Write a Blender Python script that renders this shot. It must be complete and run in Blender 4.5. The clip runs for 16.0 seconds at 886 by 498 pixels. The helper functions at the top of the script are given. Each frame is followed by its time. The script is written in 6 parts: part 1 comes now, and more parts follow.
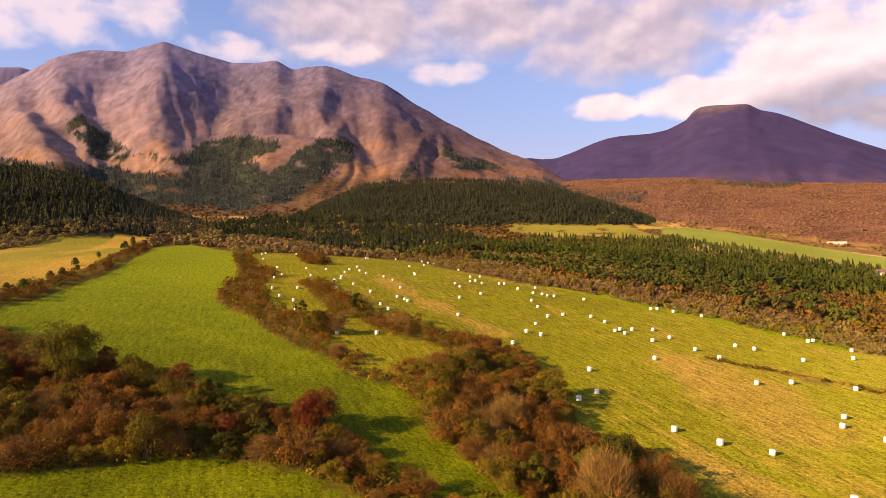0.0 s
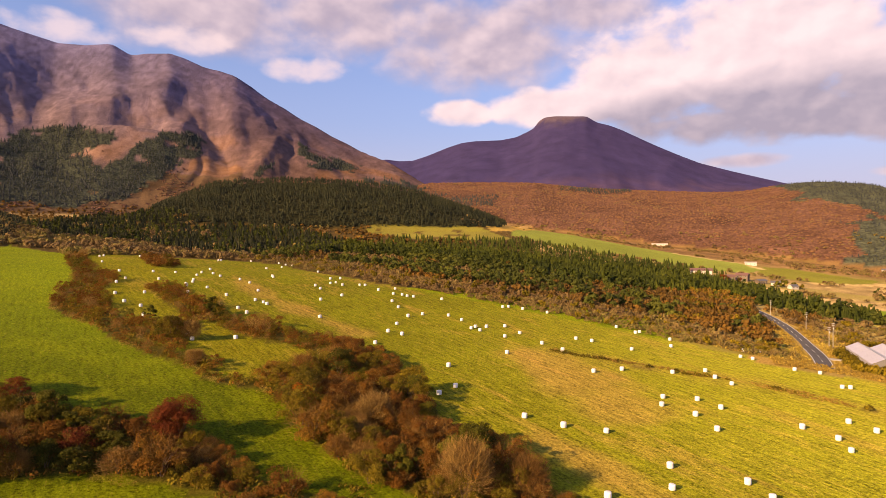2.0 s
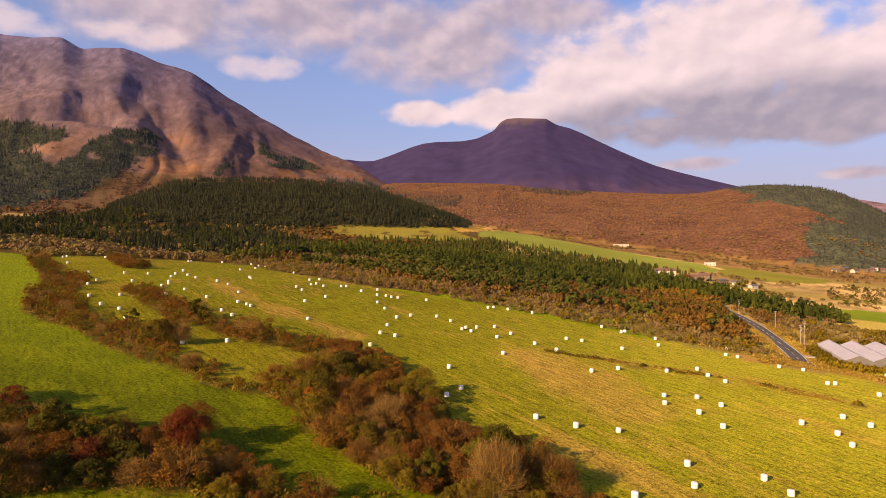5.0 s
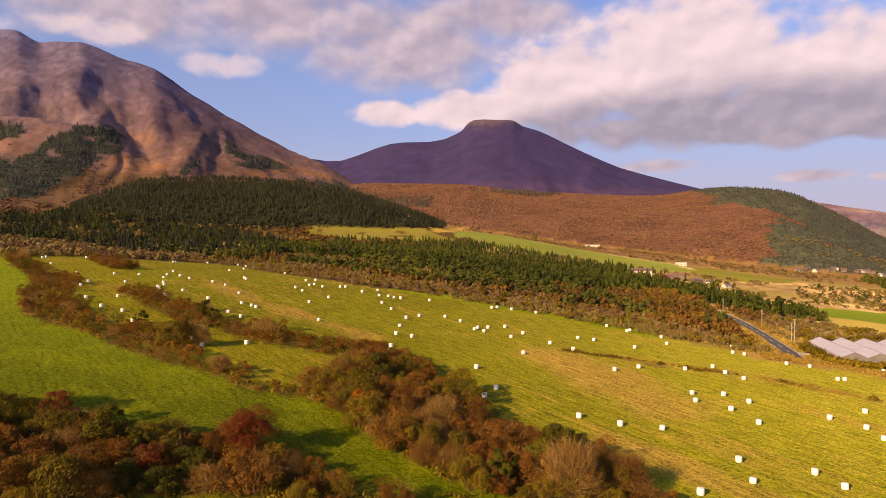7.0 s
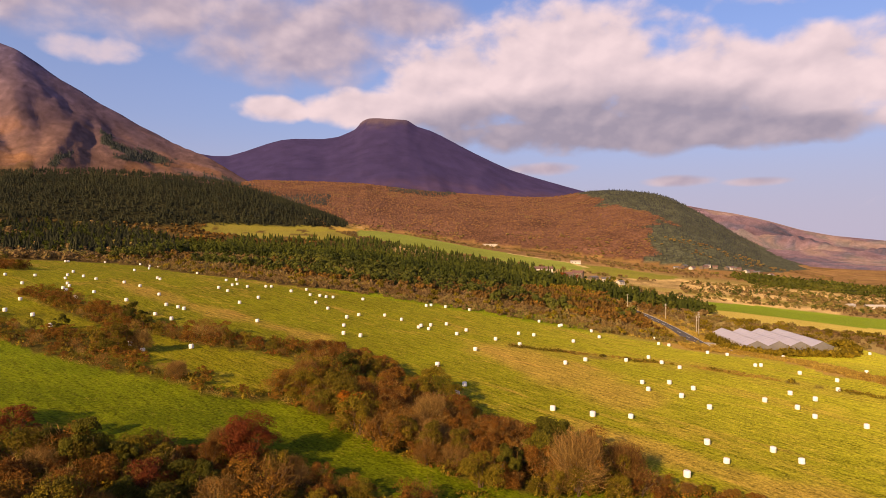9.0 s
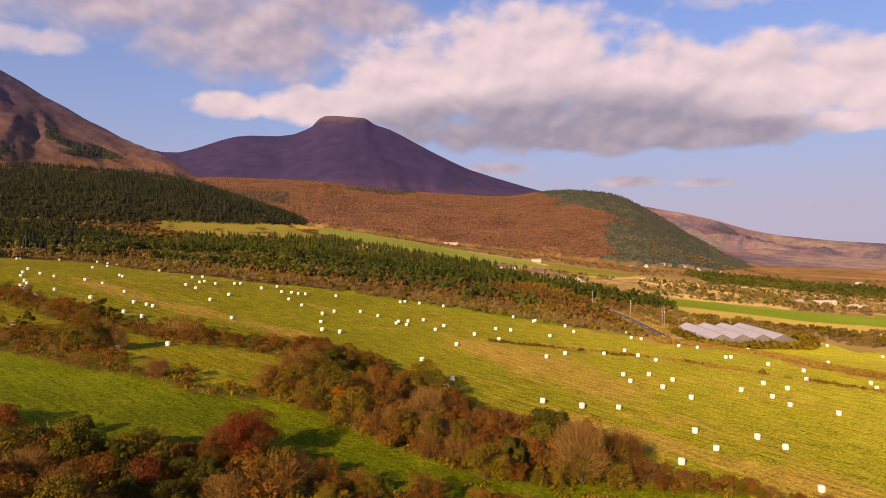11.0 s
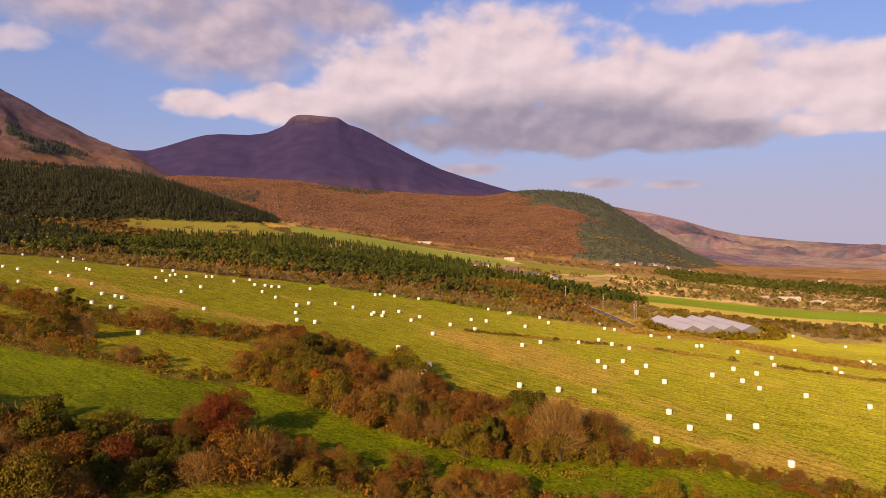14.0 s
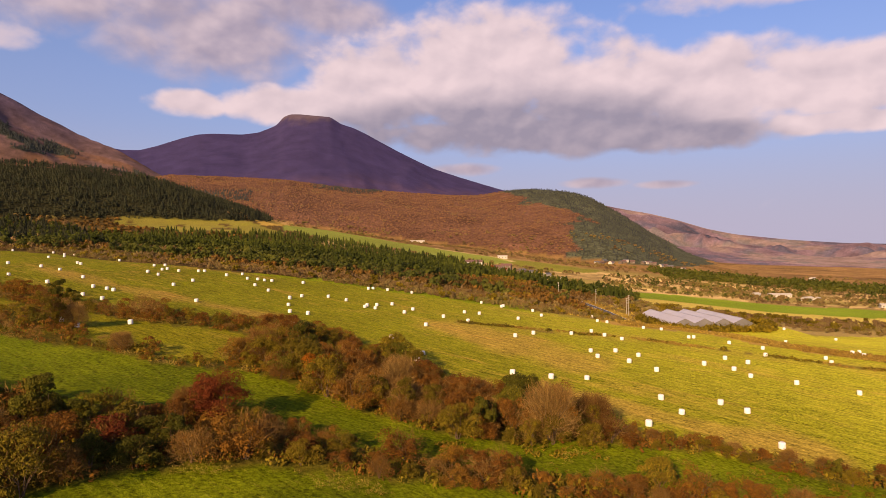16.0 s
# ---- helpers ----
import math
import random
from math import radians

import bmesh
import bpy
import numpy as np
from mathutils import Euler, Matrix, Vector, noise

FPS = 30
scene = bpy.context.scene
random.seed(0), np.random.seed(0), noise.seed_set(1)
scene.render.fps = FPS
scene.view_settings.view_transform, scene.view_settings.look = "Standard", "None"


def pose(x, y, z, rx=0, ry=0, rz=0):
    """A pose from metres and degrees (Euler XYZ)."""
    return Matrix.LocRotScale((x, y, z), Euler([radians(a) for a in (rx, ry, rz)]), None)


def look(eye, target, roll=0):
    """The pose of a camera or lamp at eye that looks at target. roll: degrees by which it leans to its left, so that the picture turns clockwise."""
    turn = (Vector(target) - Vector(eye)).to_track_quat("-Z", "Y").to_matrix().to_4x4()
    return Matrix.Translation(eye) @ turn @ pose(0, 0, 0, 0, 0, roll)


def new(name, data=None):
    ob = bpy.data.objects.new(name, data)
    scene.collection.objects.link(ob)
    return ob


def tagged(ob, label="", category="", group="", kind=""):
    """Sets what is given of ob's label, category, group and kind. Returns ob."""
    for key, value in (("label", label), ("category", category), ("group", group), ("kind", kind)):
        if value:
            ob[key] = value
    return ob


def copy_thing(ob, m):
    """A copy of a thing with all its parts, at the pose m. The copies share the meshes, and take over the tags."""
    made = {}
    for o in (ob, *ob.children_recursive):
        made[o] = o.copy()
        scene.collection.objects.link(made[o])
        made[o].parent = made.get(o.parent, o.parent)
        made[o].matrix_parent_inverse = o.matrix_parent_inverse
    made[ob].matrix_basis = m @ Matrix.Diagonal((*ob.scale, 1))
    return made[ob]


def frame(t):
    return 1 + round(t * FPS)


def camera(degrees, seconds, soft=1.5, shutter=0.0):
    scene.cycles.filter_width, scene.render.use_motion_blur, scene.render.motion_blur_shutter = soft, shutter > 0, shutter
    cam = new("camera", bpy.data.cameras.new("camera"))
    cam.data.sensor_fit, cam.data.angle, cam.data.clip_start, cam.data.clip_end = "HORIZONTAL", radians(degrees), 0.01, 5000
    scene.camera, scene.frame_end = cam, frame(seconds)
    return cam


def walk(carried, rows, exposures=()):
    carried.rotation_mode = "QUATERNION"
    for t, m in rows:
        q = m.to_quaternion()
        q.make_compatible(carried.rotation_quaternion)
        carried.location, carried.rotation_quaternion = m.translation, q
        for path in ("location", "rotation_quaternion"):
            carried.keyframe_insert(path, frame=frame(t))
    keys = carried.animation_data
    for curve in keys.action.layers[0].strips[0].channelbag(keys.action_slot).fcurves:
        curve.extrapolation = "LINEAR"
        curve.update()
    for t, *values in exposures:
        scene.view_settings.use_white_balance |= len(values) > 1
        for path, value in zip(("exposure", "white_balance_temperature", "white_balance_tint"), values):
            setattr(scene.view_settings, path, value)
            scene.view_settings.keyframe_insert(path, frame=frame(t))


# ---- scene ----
# ---- camera ----
cam = camera(71.15, 16.0, 0.85)
PATH = [
    (0, (21.302, 3.962, 40.147), (20.686, 5.865, 40.143), 0.0),
    (0.5, (21.832, 1.633, 40.088), (21.260, 3.550, 40.085), 0.1),
    (1, (21.605, -0.049, 40.381), (21.154, 1.899, 40.378), -0.0),
    (1.5, (21.227, -0.528, 40.463), (20.934, 1.451, 40.461), -0.0),
    (2, (20.728, -0.746, 40.519), (20.561, 1.247, 40.518), -0.0),
    (2.5, (20.461, -0.714, 40.520), (20.345, 1.283, 40.520), -0.0),
    (3, (19.713, -0.745, 40.461), (19.624, 1.253, 40.461), 0.0),
    (3.5, (18.347, -0.599, 40.439), (18.273, 1.400, 40.440), 0.0),
    (4.25, (14.993, -0.307, 40.473), (14.940, 1.692, 40.474), -0.0),
    (5, (9.924, 0.077, 40.549), (9.886, 2.077, 40.550), -0.0),
    (5.6, (5.124, 0.443, 40.545), (5.094, 2.443, 40.547), -0.0),
    (6, (1.758, 0.712, 40.472), (1.732, 2.711, 40.474), -0.0),
    (6.5, (-2.474, 1.059, 40.334), (-2.497, 3.059, 40.336), 0.0),
    (7, (-6.378, 1.204, 40.266), (-6.304, 3.203, 40.269), 0.0),
    (7.5, (-10.944, 1.863, 40.131), (-10.663, 3.843, 40.134), -0.0),
    (8, (-15.357, 2.528, 40.142), (-15.011, 4.498, 40.144), -0.0),
    (8.5, (-19.839, 3.586, 40.064), (-19.466, 5.550, 40.066), 0.0),
    (9, (-24.072, 4.659, 39.731), (-23.653, 6.614, 39.732), -0.0),
    (9.5, (-27.429, 5.938, 39.422), (-26.969, 7.885, 39.423), -0.0),
    (10, (-29.268, 6.639, 39.137), (-28.771, 8.576, 39.136), -0.0),
    (10.5, (-30.274, 7.023, 38.833), (-29.747, 8.952, 38.832), -0.0),
    (11, (-30.825, 7.233, 38.473), (-30.272, 9.155, 38.471), -0.0),
    (11.5, (-31.127, 7.348, 38.014), (-30.551, 9.263, 38.012), -0.0),
    (12, (-31.304, 7.497, 37.493), (-30.706, 9.405, 37.492), -0.0),
    (12.5, (-31.423, 7.569, 36.992), (-30.812, 9.473, 36.990), 0.0),
    (13, (-31.516, 7.622, 36.369), (-30.896, 9.523, 36.368), -0.0),
    (13.5, (-31.581, 7.602, 35.765), (-30.952, 9.500, 35.765), -0.0),
    (14, (-31.693, 7.586, 35.148), (-31.057, 9.482, 35.148), -0.0),
    (14.5, (-31.748, 7.617, 34.481), (-31.106, 9.511, 34.481), -0.0),
    (15, (-31.645, 7.581, 33.803), (-30.998, 9.473, 33.803), -0.0),
    (15.5, (-31.654, 7.563, 33.066), (-31.002, 9.454, 33.066), -0.0),
    (16, (-31.648, 7.473, 32.399), (-30.991, 9.363, 32.399), -0.1),
]
EXPOSURES = [(0, 1.12, 7900, 22), (3.5, 0.84, 7800, 22), (7, 0.76, 7700, 22), (9, 0.67, 7650, 22), (16, 0.59, 7500, 22)]
walk(cam, [(t, look(eye, target, roll)) for t, eye, target, roll in PATH], EXPOSURES)
# ---- sky, sun ----
SUN_EL, SUN_AZ = 22.0, 226.0  # degrees; the bearing from which the sun shines


def nd(tree, kind, **values):
    """A node; values set its inputs by name (i0, i1.. by number) or its properties."""
    node = tree.nodes.new(kind)
    for key, value in values.items():
        if key[0] == "i" and key[1:].isdigit():
            sock = node.inputs[int(key[1:])]
        elif key in node.inputs:
            sock = node.inputs[key]
        else:
            setattr_plain(node, key, value)
            continue
        if isinstance(value, bpy.types.NodeSocket):
            tree.links.new(value, sock)
        else:
            sock.default_value = value
    return node


def setattr_plain(node, key, value):
    if key == "operation":
        node.operation = value
    elif key == "blend_type":
        node.blend_type = value
    elif key == "noise_dimensions":
        node.noise_dimensions = value
    elif key == "data_type":
        node.data_type = value
    elif key == "attribute_name":
        node.attribute_name = value
    elif key == "interpolation_type":
        node.interpolation_type = value
    elif key == "use_clamp":
        node.use_clamp = value
    else:
        raise KeyError(key)


def calc(tree, op, a, b=0.0, clamp=False):
    return nd(tree, "ShaderNodeMath", operation=op, i0=a, i1=b, use_clamp=clamp).outputs[0]


def blend(tree, f, a, b, mode="MIX"):
    node = nd(tree, "ShaderNodeMix", data_type="RGBA", blend_type=mode)
    for k, v in ((0, f), (6, a), (7, b)):
        if isinstance(v, bpy.types.NodeSocket):
            tree.links.new(v, node.inputs[k])
        else:
            node.inputs[k].default_value = v if k == 0 else (*v, 1)
    return node.outputs[2]


def step(tree, x, lo, hi, a=0.0, b=1.0):
    node = nd(tree, "ShaderNodeMapRange", interpolation_type="SMOOTHSTEP", i0=x, i1=lo, i2=hi, i3=a, i4=b)
    return node.outputs[0]


world = bpy.data.worlds.new("sky")
scene.world = world
world.use_nodes = True
wt = world.node_tree
wt.nodes.clear()
sky = wt.nodes.new("ShaderNodeTexSky")
sky.sky_type, sky.sun_disc = "NISHITA", False
sky.sun_elevation, sky.sun_rotation = radians(SUN_EL), radians(SUN_AZ)
sky.air_density, sky.dust_density, sky.ozone_density = 1.0, 0.6, 2.5
way = nd(wt, "ShaderNodeTexCoord").outputs["Generated"]
sep = nd(wt, "ShaderNodeSeparateXYZ", i0=way).outputs
az = calc(wt, "MULTIPLY", calc(wt, "ARCTAN2", sep[0], sep[1]), 57.2958)
el = calc(wt, "MULTIPLY", calc(wt, "ARCSINE", sep[2]), 57.2958)
plane = nd(wt, "ShaderNodeCombineXYZ", i0=calc(wt, "MULTIPLY", az, 0.18), i1=calc(wt, "MULTIPLY", el, 0.26), i2=0.0).outputs[0]
puff = nd(wt, "ShaderNodeTexNoise", noise_dimensions="3D", Vector=plane, Scale=1.5, Detail=5.0, Roughness=0.45, Distortion=0.15).outputs[0]
shifted = nd(wt, "ShaderNodeVectorMath", operation="ADD", i0=plane, i1=(-0.10, 0.22, 0.0)).outputs[0]
puff_up = nd(wt, "ShaderNodeTexNoise", noise_dimensions="3D", Vector=shifted, Scale=1.5, Detail=3.0, Roughness=0.45, Distortion=0.15).outputs[0]
fine = nd(wt, "ShaderNodeTexNoise", noise_dimensions="3D", Vector=plane, Scale=4.0, Detail=6.0, Roughness=0.6).outputs[0]


def banks(rows):
    """The reach of cloud banks, each an oval of bearing, height, half width, half height."""
    best = None
    for a, e, w, h in rows:
        dx = calc(wt, "DIVIDE", calc(wt, "SUBTRACT", az, a), w)
        dy = calc(wt, "DIVIDE", calc(wt, "SUBTRACT", el, e), h)
        one = calc(wt, "SUBTRACT", 1.0, calc(wt, "ADD", calc(wt, "MULTIPLY", dx, dx), calc(wt, "MULTIPLY", dy, dy)))
        best = one if best is None else calc(wt, "MAXIMUM", best, one)
    return calc(wt, "MAXIMUM", best, -1.2)


def thicken(reach, gain, swing, lo, hi):
    """Cover of a bank: full inside, ragged at its rim."""
    x = calc(wt, "ADD", calc(wt, "MULTIPLY", reach, gain), calc(wt, "MULTIPLY", calc(wt, "SUBTRACT", puff, 0.5), swing))
    x = calc(wt, "ADD", x, calc(wt, "MULTIPLY", calc(wt, "SUBTRACT", fine, 0.5), 0.3))
    return step(wt, x, lo, hi)


# the large bank over the far mountain, with its tail and its flat grey base
bank = thicken(banks([(23, 15.6, 11, 6.2), (14.5, 14.6, 8.5, 4.2), (5.5, 12.6, 7.5, 1.7), (-3, 12.3, 3.6, 1.2), (33, 13.6, 10, 4.6), (43, 13.2, 11, 4.0), (53, 12.8, 10, 3.2), (28, 10.4, 17, 2.0), (66, 13, 9, 4), (40, 10.4, 12, 2.0), (52, 9.8, 7, 1.0)]), 0.8, 1.7, -0.24, 0.46)
shade = banks([(27, 8.8, 17, 5.0), (15, 9.8, 8, 3.2), (40, 8.8, 8, 2.2)])
relief = calc(wt, "MULTIPLY", calc(wt, "SUBTRACT", puff, puff_up), 0.85)
lit = calc(wt, "SUBTRACT", calc(wt, "ADD", 0.86, relief), calc(wt, "MULTIPLY", step(wt, shade, -0.7, 0.6), 0.80), clamp=True)
cloud = blend(wt, lit, (0.31, 0.30, 0.40), (0.80, 0.705, 0.765))
# the thin grey-mauve deck over the massif
deck = thicken(banks([(-1, 18.3, 10, 4.2), (7, 20.6, 8, 2.2), (-13, 20.5, 9, 3.6), (-25.4, 20.2, 10, 3.8), (33, 5.9, 3, 0.5), (39, 5.6, 2.6, 0.4), (21, 7.3, 3, 0.6), (30, 55, 60, 14), (-60, 58, 50, 16)]), 0.7, 1.2, -0.35, 0.65)
thin = blend(wt, step(wt, relief, -0.25, 0.35), (0.36, 0.335, 0.45), (0.64, 0.565, 0.64))
# small white puffs and far banks
puffs = thicken(banks([(45.4, 20.2, 9, 1.1), (-49.5, 19.5, 9, 3.4), (-56, 16, 5, 2.2), (-27.5, 17.4, 3.4, 1.2), (-17.0, 15.6, 3.4, 1.0), (-37.2, 16.9, 3.6, 1.3), (88, 14, 26, 7), (-95, 18, 36, 8), (180, 25, 70, 9)]), 0.55, 2.2, -0.2, 0.6)
haze = step(wt, el, 0.0, 24.0, 0.88, 0.15)
clear = blend(wt, 1.0, sky.outputs[0], (0.105, 0.128, 0.178), "MULTIPLY")
clear = blend(wt, haze, clear, (0.285, 0.352, 0.565))
clear = blend(wt, step(wt, el, 0.5, 12.0, 0.78, 0.0), clear, (0.470, 0.475, 0.650))
seen = blend(wt, calc(wt, "MULTIPLY", deck, 0.92), clear, thin)
seen = blend(wt, calc(wt, "MULTIPLY", puffs, 0.75), seen, (0.70, 0.62, 0.69))
seen = blend(wt, calc(wt, "MULTIPLY", bank, 0.95), seen, cloud)
back = nd(wt, "ShaderNodeBackground", Color=seen, Strength=0.66)
wt.links.new(back.outputs[0], nd(wt, "ShaderNodeOutputWorld").inputs[0])

sun = new("sun", bpy.data.lights.new("sun", "SUN"))
sun.data.energy, sun.data.angle, sun.data.color = 5.8, radians(0.6), (1.0, 0.73, 0.38)
aim = Vector((math.sin(radians(SUN_AZ)) * math.cos(radians(SUN_EL)), math.cos(radians(SUN_AZ)) * math.cos(radians(SUN_EL)), math.sin(radians(SUN_EL))))
sun.matrix_world = look((0, 0, 300), Vector((0, 0, 300)) - aim)
# ---- materials ----
def material(name):
    m = bpy.data.materials.new(name)
    m.use_nodes = True
    t = m.node_tree
    t.nodes.clear()
    out = nd(t, "ShaderNodeOutputMaterial")
    bsdf = nd(t, "ShaderNodeBsdfPrincipled")
    t.links.new(bsdf.outputs[0], out.inputs[0])
    return m, t, bsdf, out


def ramp(t, factor, stops):
    node = t.nodes.new("ShaderNodeValToRGB")
    while len(node.color_ramp.elements) < len(stops):
        node.color_ramp.elements.new(0.5)
    for e, (p, c) in zip(node.color_ramp.elements, stops):
        e.position, e.color = p, (*c, 1)
    t.links.new(factor, node.inputs[0])
    return node.outputs[0]


def put(t, bsdf, name, value):
    if isinstance(value, bpy.types.NodeSocket):
        t.links.new(value, bsdf.inputs[name])
    else:
        bsdf.inputs[name].default_value = value


def leaf_material(name, stops, spread=0.35, gloss=0.6, through_light=0.16, uneven=0.28):
    """Foliage: each leaf clump and each plant has its own tone out of the stops."""
    m, t, bsdf, out = material(name)
    island = nd(t, "ShaderNodeNewGeometry").outputs["Random Per Island"]
    single = nd(t, "ShaderNodeObjectInfo").outputs["Random"]
    many = nd(t, "ShaderNodeAttribute", attribute_name="tone").outputs["Fac"]
    joined = calc(t, "GREATER_THAN", many, 0.5)
    plant = calc(t, "ADD", calc(t, "MULTIPLY", single, calc(t, "SUBTRACT", 1.0, joined)), calc(t, "MULTIPLY", calc(t, "SUBTRACT", many, 1.0), joined))
    place = nd(t, "ShaderNodeTexCoord").outputs["Object"]
    patch = nd(t, "ShaderNodeTexNoise", Vector=place, Scale=0.3, Detail=3.0).outputs[0]
    tone = calc(t, "ADD", calc(t, "MULTIPLY", plant, 0.66), calc(t, "MULTIPLY", island, 0.5 * spread))
    tone = calc(t, "ADD", tone, calc(t, "MULTIPLY", calc(t, "SUBTRACT", patch, 0.42), 0.9), clamp=True)
    colour = ramp(t, tone, stops)
    value = step(t, calc(t, "FRACT", calc(t, "MULTIPLY", island, 7.31)), 0.0, 1.0, 1 - uneven, 1 + uneven)
    colour = blend(t, 1.0, colour, nd(t, "ShaderNodeCombineColor", i0=value, i1=value, i2=value).outputs[0], "MULTIPLY")
    put(t, bsdf, "Base Color", colour)
    put(t, bsdf, "Roughness", gloss)
    put(t, bsdf, "Specular IOR Level", 0.06)
    trans = nd(t, "ShaderNodeBsdfTranslucent", Color=colour)
    mix = nd(t, "ShaderNodeMixShader", i0=through_light, i1=bsdf.outputs[0], i2=trans.outputs[0])
    t.links.new(mix.outputs[0], out.inputs[0])
    return m


def plain_material(name, colour, rough=0.7, metal=0.0, grain=8.0, spread=0.25, bump=0.0):
    m, t, bsdf, out = material(name)
    place = nd(t, "ShaderNodeTexCoord").outputs["Object"]
    a = nd(t, "ShaderNodeTexNoise", Vector=place, Scale=grain, Detail=5.0, Roughness=0.65).outputs[0]
    b = nd(t, "ShaderNodeTexNoise", Vector=place, Scale=grain * 0.13, Detail=3.0).outputs[0]
    f = calc(t, "ADD", calc(t, "MULTIPLY", a, 0.5), calc(t, "MULTIPLY", b, 0.5))
    dark, light = [c * (1 - spread) for c in colour], [min(1, c * (1 + spread)) for c in colour]
    put(t, bsdf, "Base Color", ramp(t, f, [(0.3, dark), (0.7, light)]))
    put(t, bsdf, "Roughness", rough)
    put(t, bsdf, "Metallic", metal)
    put(t, bsdf, "Specular IOR Level", 0.12 if rough > 0.75 else 0.4)
    if bump:
        put(t, bsdf, "Normal", nd(t, "ShaderNodeBump", Strength=bump, Distance=0.05, Height=a).outputs[0])
    return m


LEAF = {
    "russet": leaf_material("russet_leaves", [(0.0, (0.078, 0.030, 0.0065)), (0.4, (0.128, 0.053, 0.0095)), (0.75, (0.166, 0.076, 0.0120)), (1.0, (0.180, 0.110, 0.0140))]),
    "olive": leaf_material("olive_leaves", [(0.0, (0.0660, 0.0520, 0.0060)), (0.5, (0.1200, 0.0900, 0.0085)), (1.0, (0.1960, 0.1360, 0.0120))]),
    "green": leaf_material("dark_green_leaves", [(0.0, (0.038, 0.038, 0.0050)), (0.5, (0.070, 0.066, 0.0075)), (1.0, (0.118, 0.104, 0.0110))]),
    "red": leaf_material("dark_red_leaves", [(0.0, (0.070, 0.016, 0.0060)), (0.5, (0.120, 0.029, 0.0090)), (1.0, (0.160, 0.054, 0.0130))]),
    "orange": leaf_material("orange_leaves", [(0.0, (0.120, 0.040, 0.0050)), (0.5, (0.230, 0.076, 0.0060)), (1.0, (0.290, 0.140, 0.0100))]),
    "dry": leaf_material("dry_grass_blades", [(0.0, (0.190, 0.115, 0.0240)), (0.5, (0.290, 0.195, 0.0400)), (1.0, (0.370, 0.280, 0.0600))]),
    "conifer": leaf_material("conifer_needles", [(0.0, (0.0200, 0.0280, 0.0060)), (0.5, (0.0390, 0.0500, 0.0085)), (1.0, (0.0760, 0.0860, 0.0120))], 0.4, 0.6, 0.1, 0.12),
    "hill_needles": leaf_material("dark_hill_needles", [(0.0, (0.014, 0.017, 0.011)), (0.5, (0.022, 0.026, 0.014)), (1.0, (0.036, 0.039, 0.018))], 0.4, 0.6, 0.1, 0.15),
    # far stands: blue-grey of distance haze put into the needle colour
    "hazed_needles": leaf_material("hazed_mountain_needles", [(0.0, (0.028, 0.034, 0.036)), (0.5, (0.040, 0.047, 0.047)), (1.0, (0.058, 0.062, 0.054))], 0.4, 0.7, 0.1, 0.15),
    "pine_tufts": leaf_material("pine_needle_tufts", [(0.0, (0.0360, 0.0430, 0.0090)), (0.5, (0.0600, 0.0680, 0.0120)), (1.0, (0.1020, 0.1020, 0.0170))], 0.4, 0.6, 0.1, 0.15),
    "slope_leaf": leaf_material("slope_autumn_leaves", [(0.0, (0.100, 0.054, 0.0360)), (0.4, (0.130, 0.067, 0.0380)), (0.75, (0.158, 0.080, 0.0390)), (1.0, (0.126, 0.096, 0.0390))], 0.5, 0.7, 0.1, 0.12),
    "high_leaf": leaf_material("mountain_autumn_leaves", [(0.0, (0.135, 0.086, 0.078)), (0.4, (0.168, 0.096, 0.076)), (0.8, (0.200, 0.106, 0.064)), (1.0, (0.150, 0.112, 0.066))], 0.4, 0.8, 0.1, 0.12),
    "scrub_leaf": leaf_material("brown_scrub_leaves", [(0.0, (0.120, 0.074, 0.0360)), (0.35, (0.150, 0.098, 0.0420)), (0.65, (0.176, 0.126, 0.0460)), (1.0, (0.146, 0.134, 0.0300))], 0.5, 0.7, 0.1, 0.15),
    "far_leaf": leaf_material("far_autumn_leaves", [(0.0, (0.064, 0.040, 0.0130)), (0.4, (0.108, 0.062, 0.0170)), (0.8, (0.174, 0.086, 0.0170)), (1.0, (0.124, 0.106, 0.0170))], 0.5, 0.7, 0.1, 0.15),
}
TWIG = leaf_material("bare_twigs", [(0.0, (0.098, 0.048, 0.0140)), (0.5, (0.165, 0.090, 0.0260)), (1.0, (0.245, 0.158, 0.0520))], 0.5, 0.8, 0.05)
BARK = plain_material("bark", (0.11, 0.075, 0.05), 0.9, 0.0, 6.0, 0.4, 0.4)


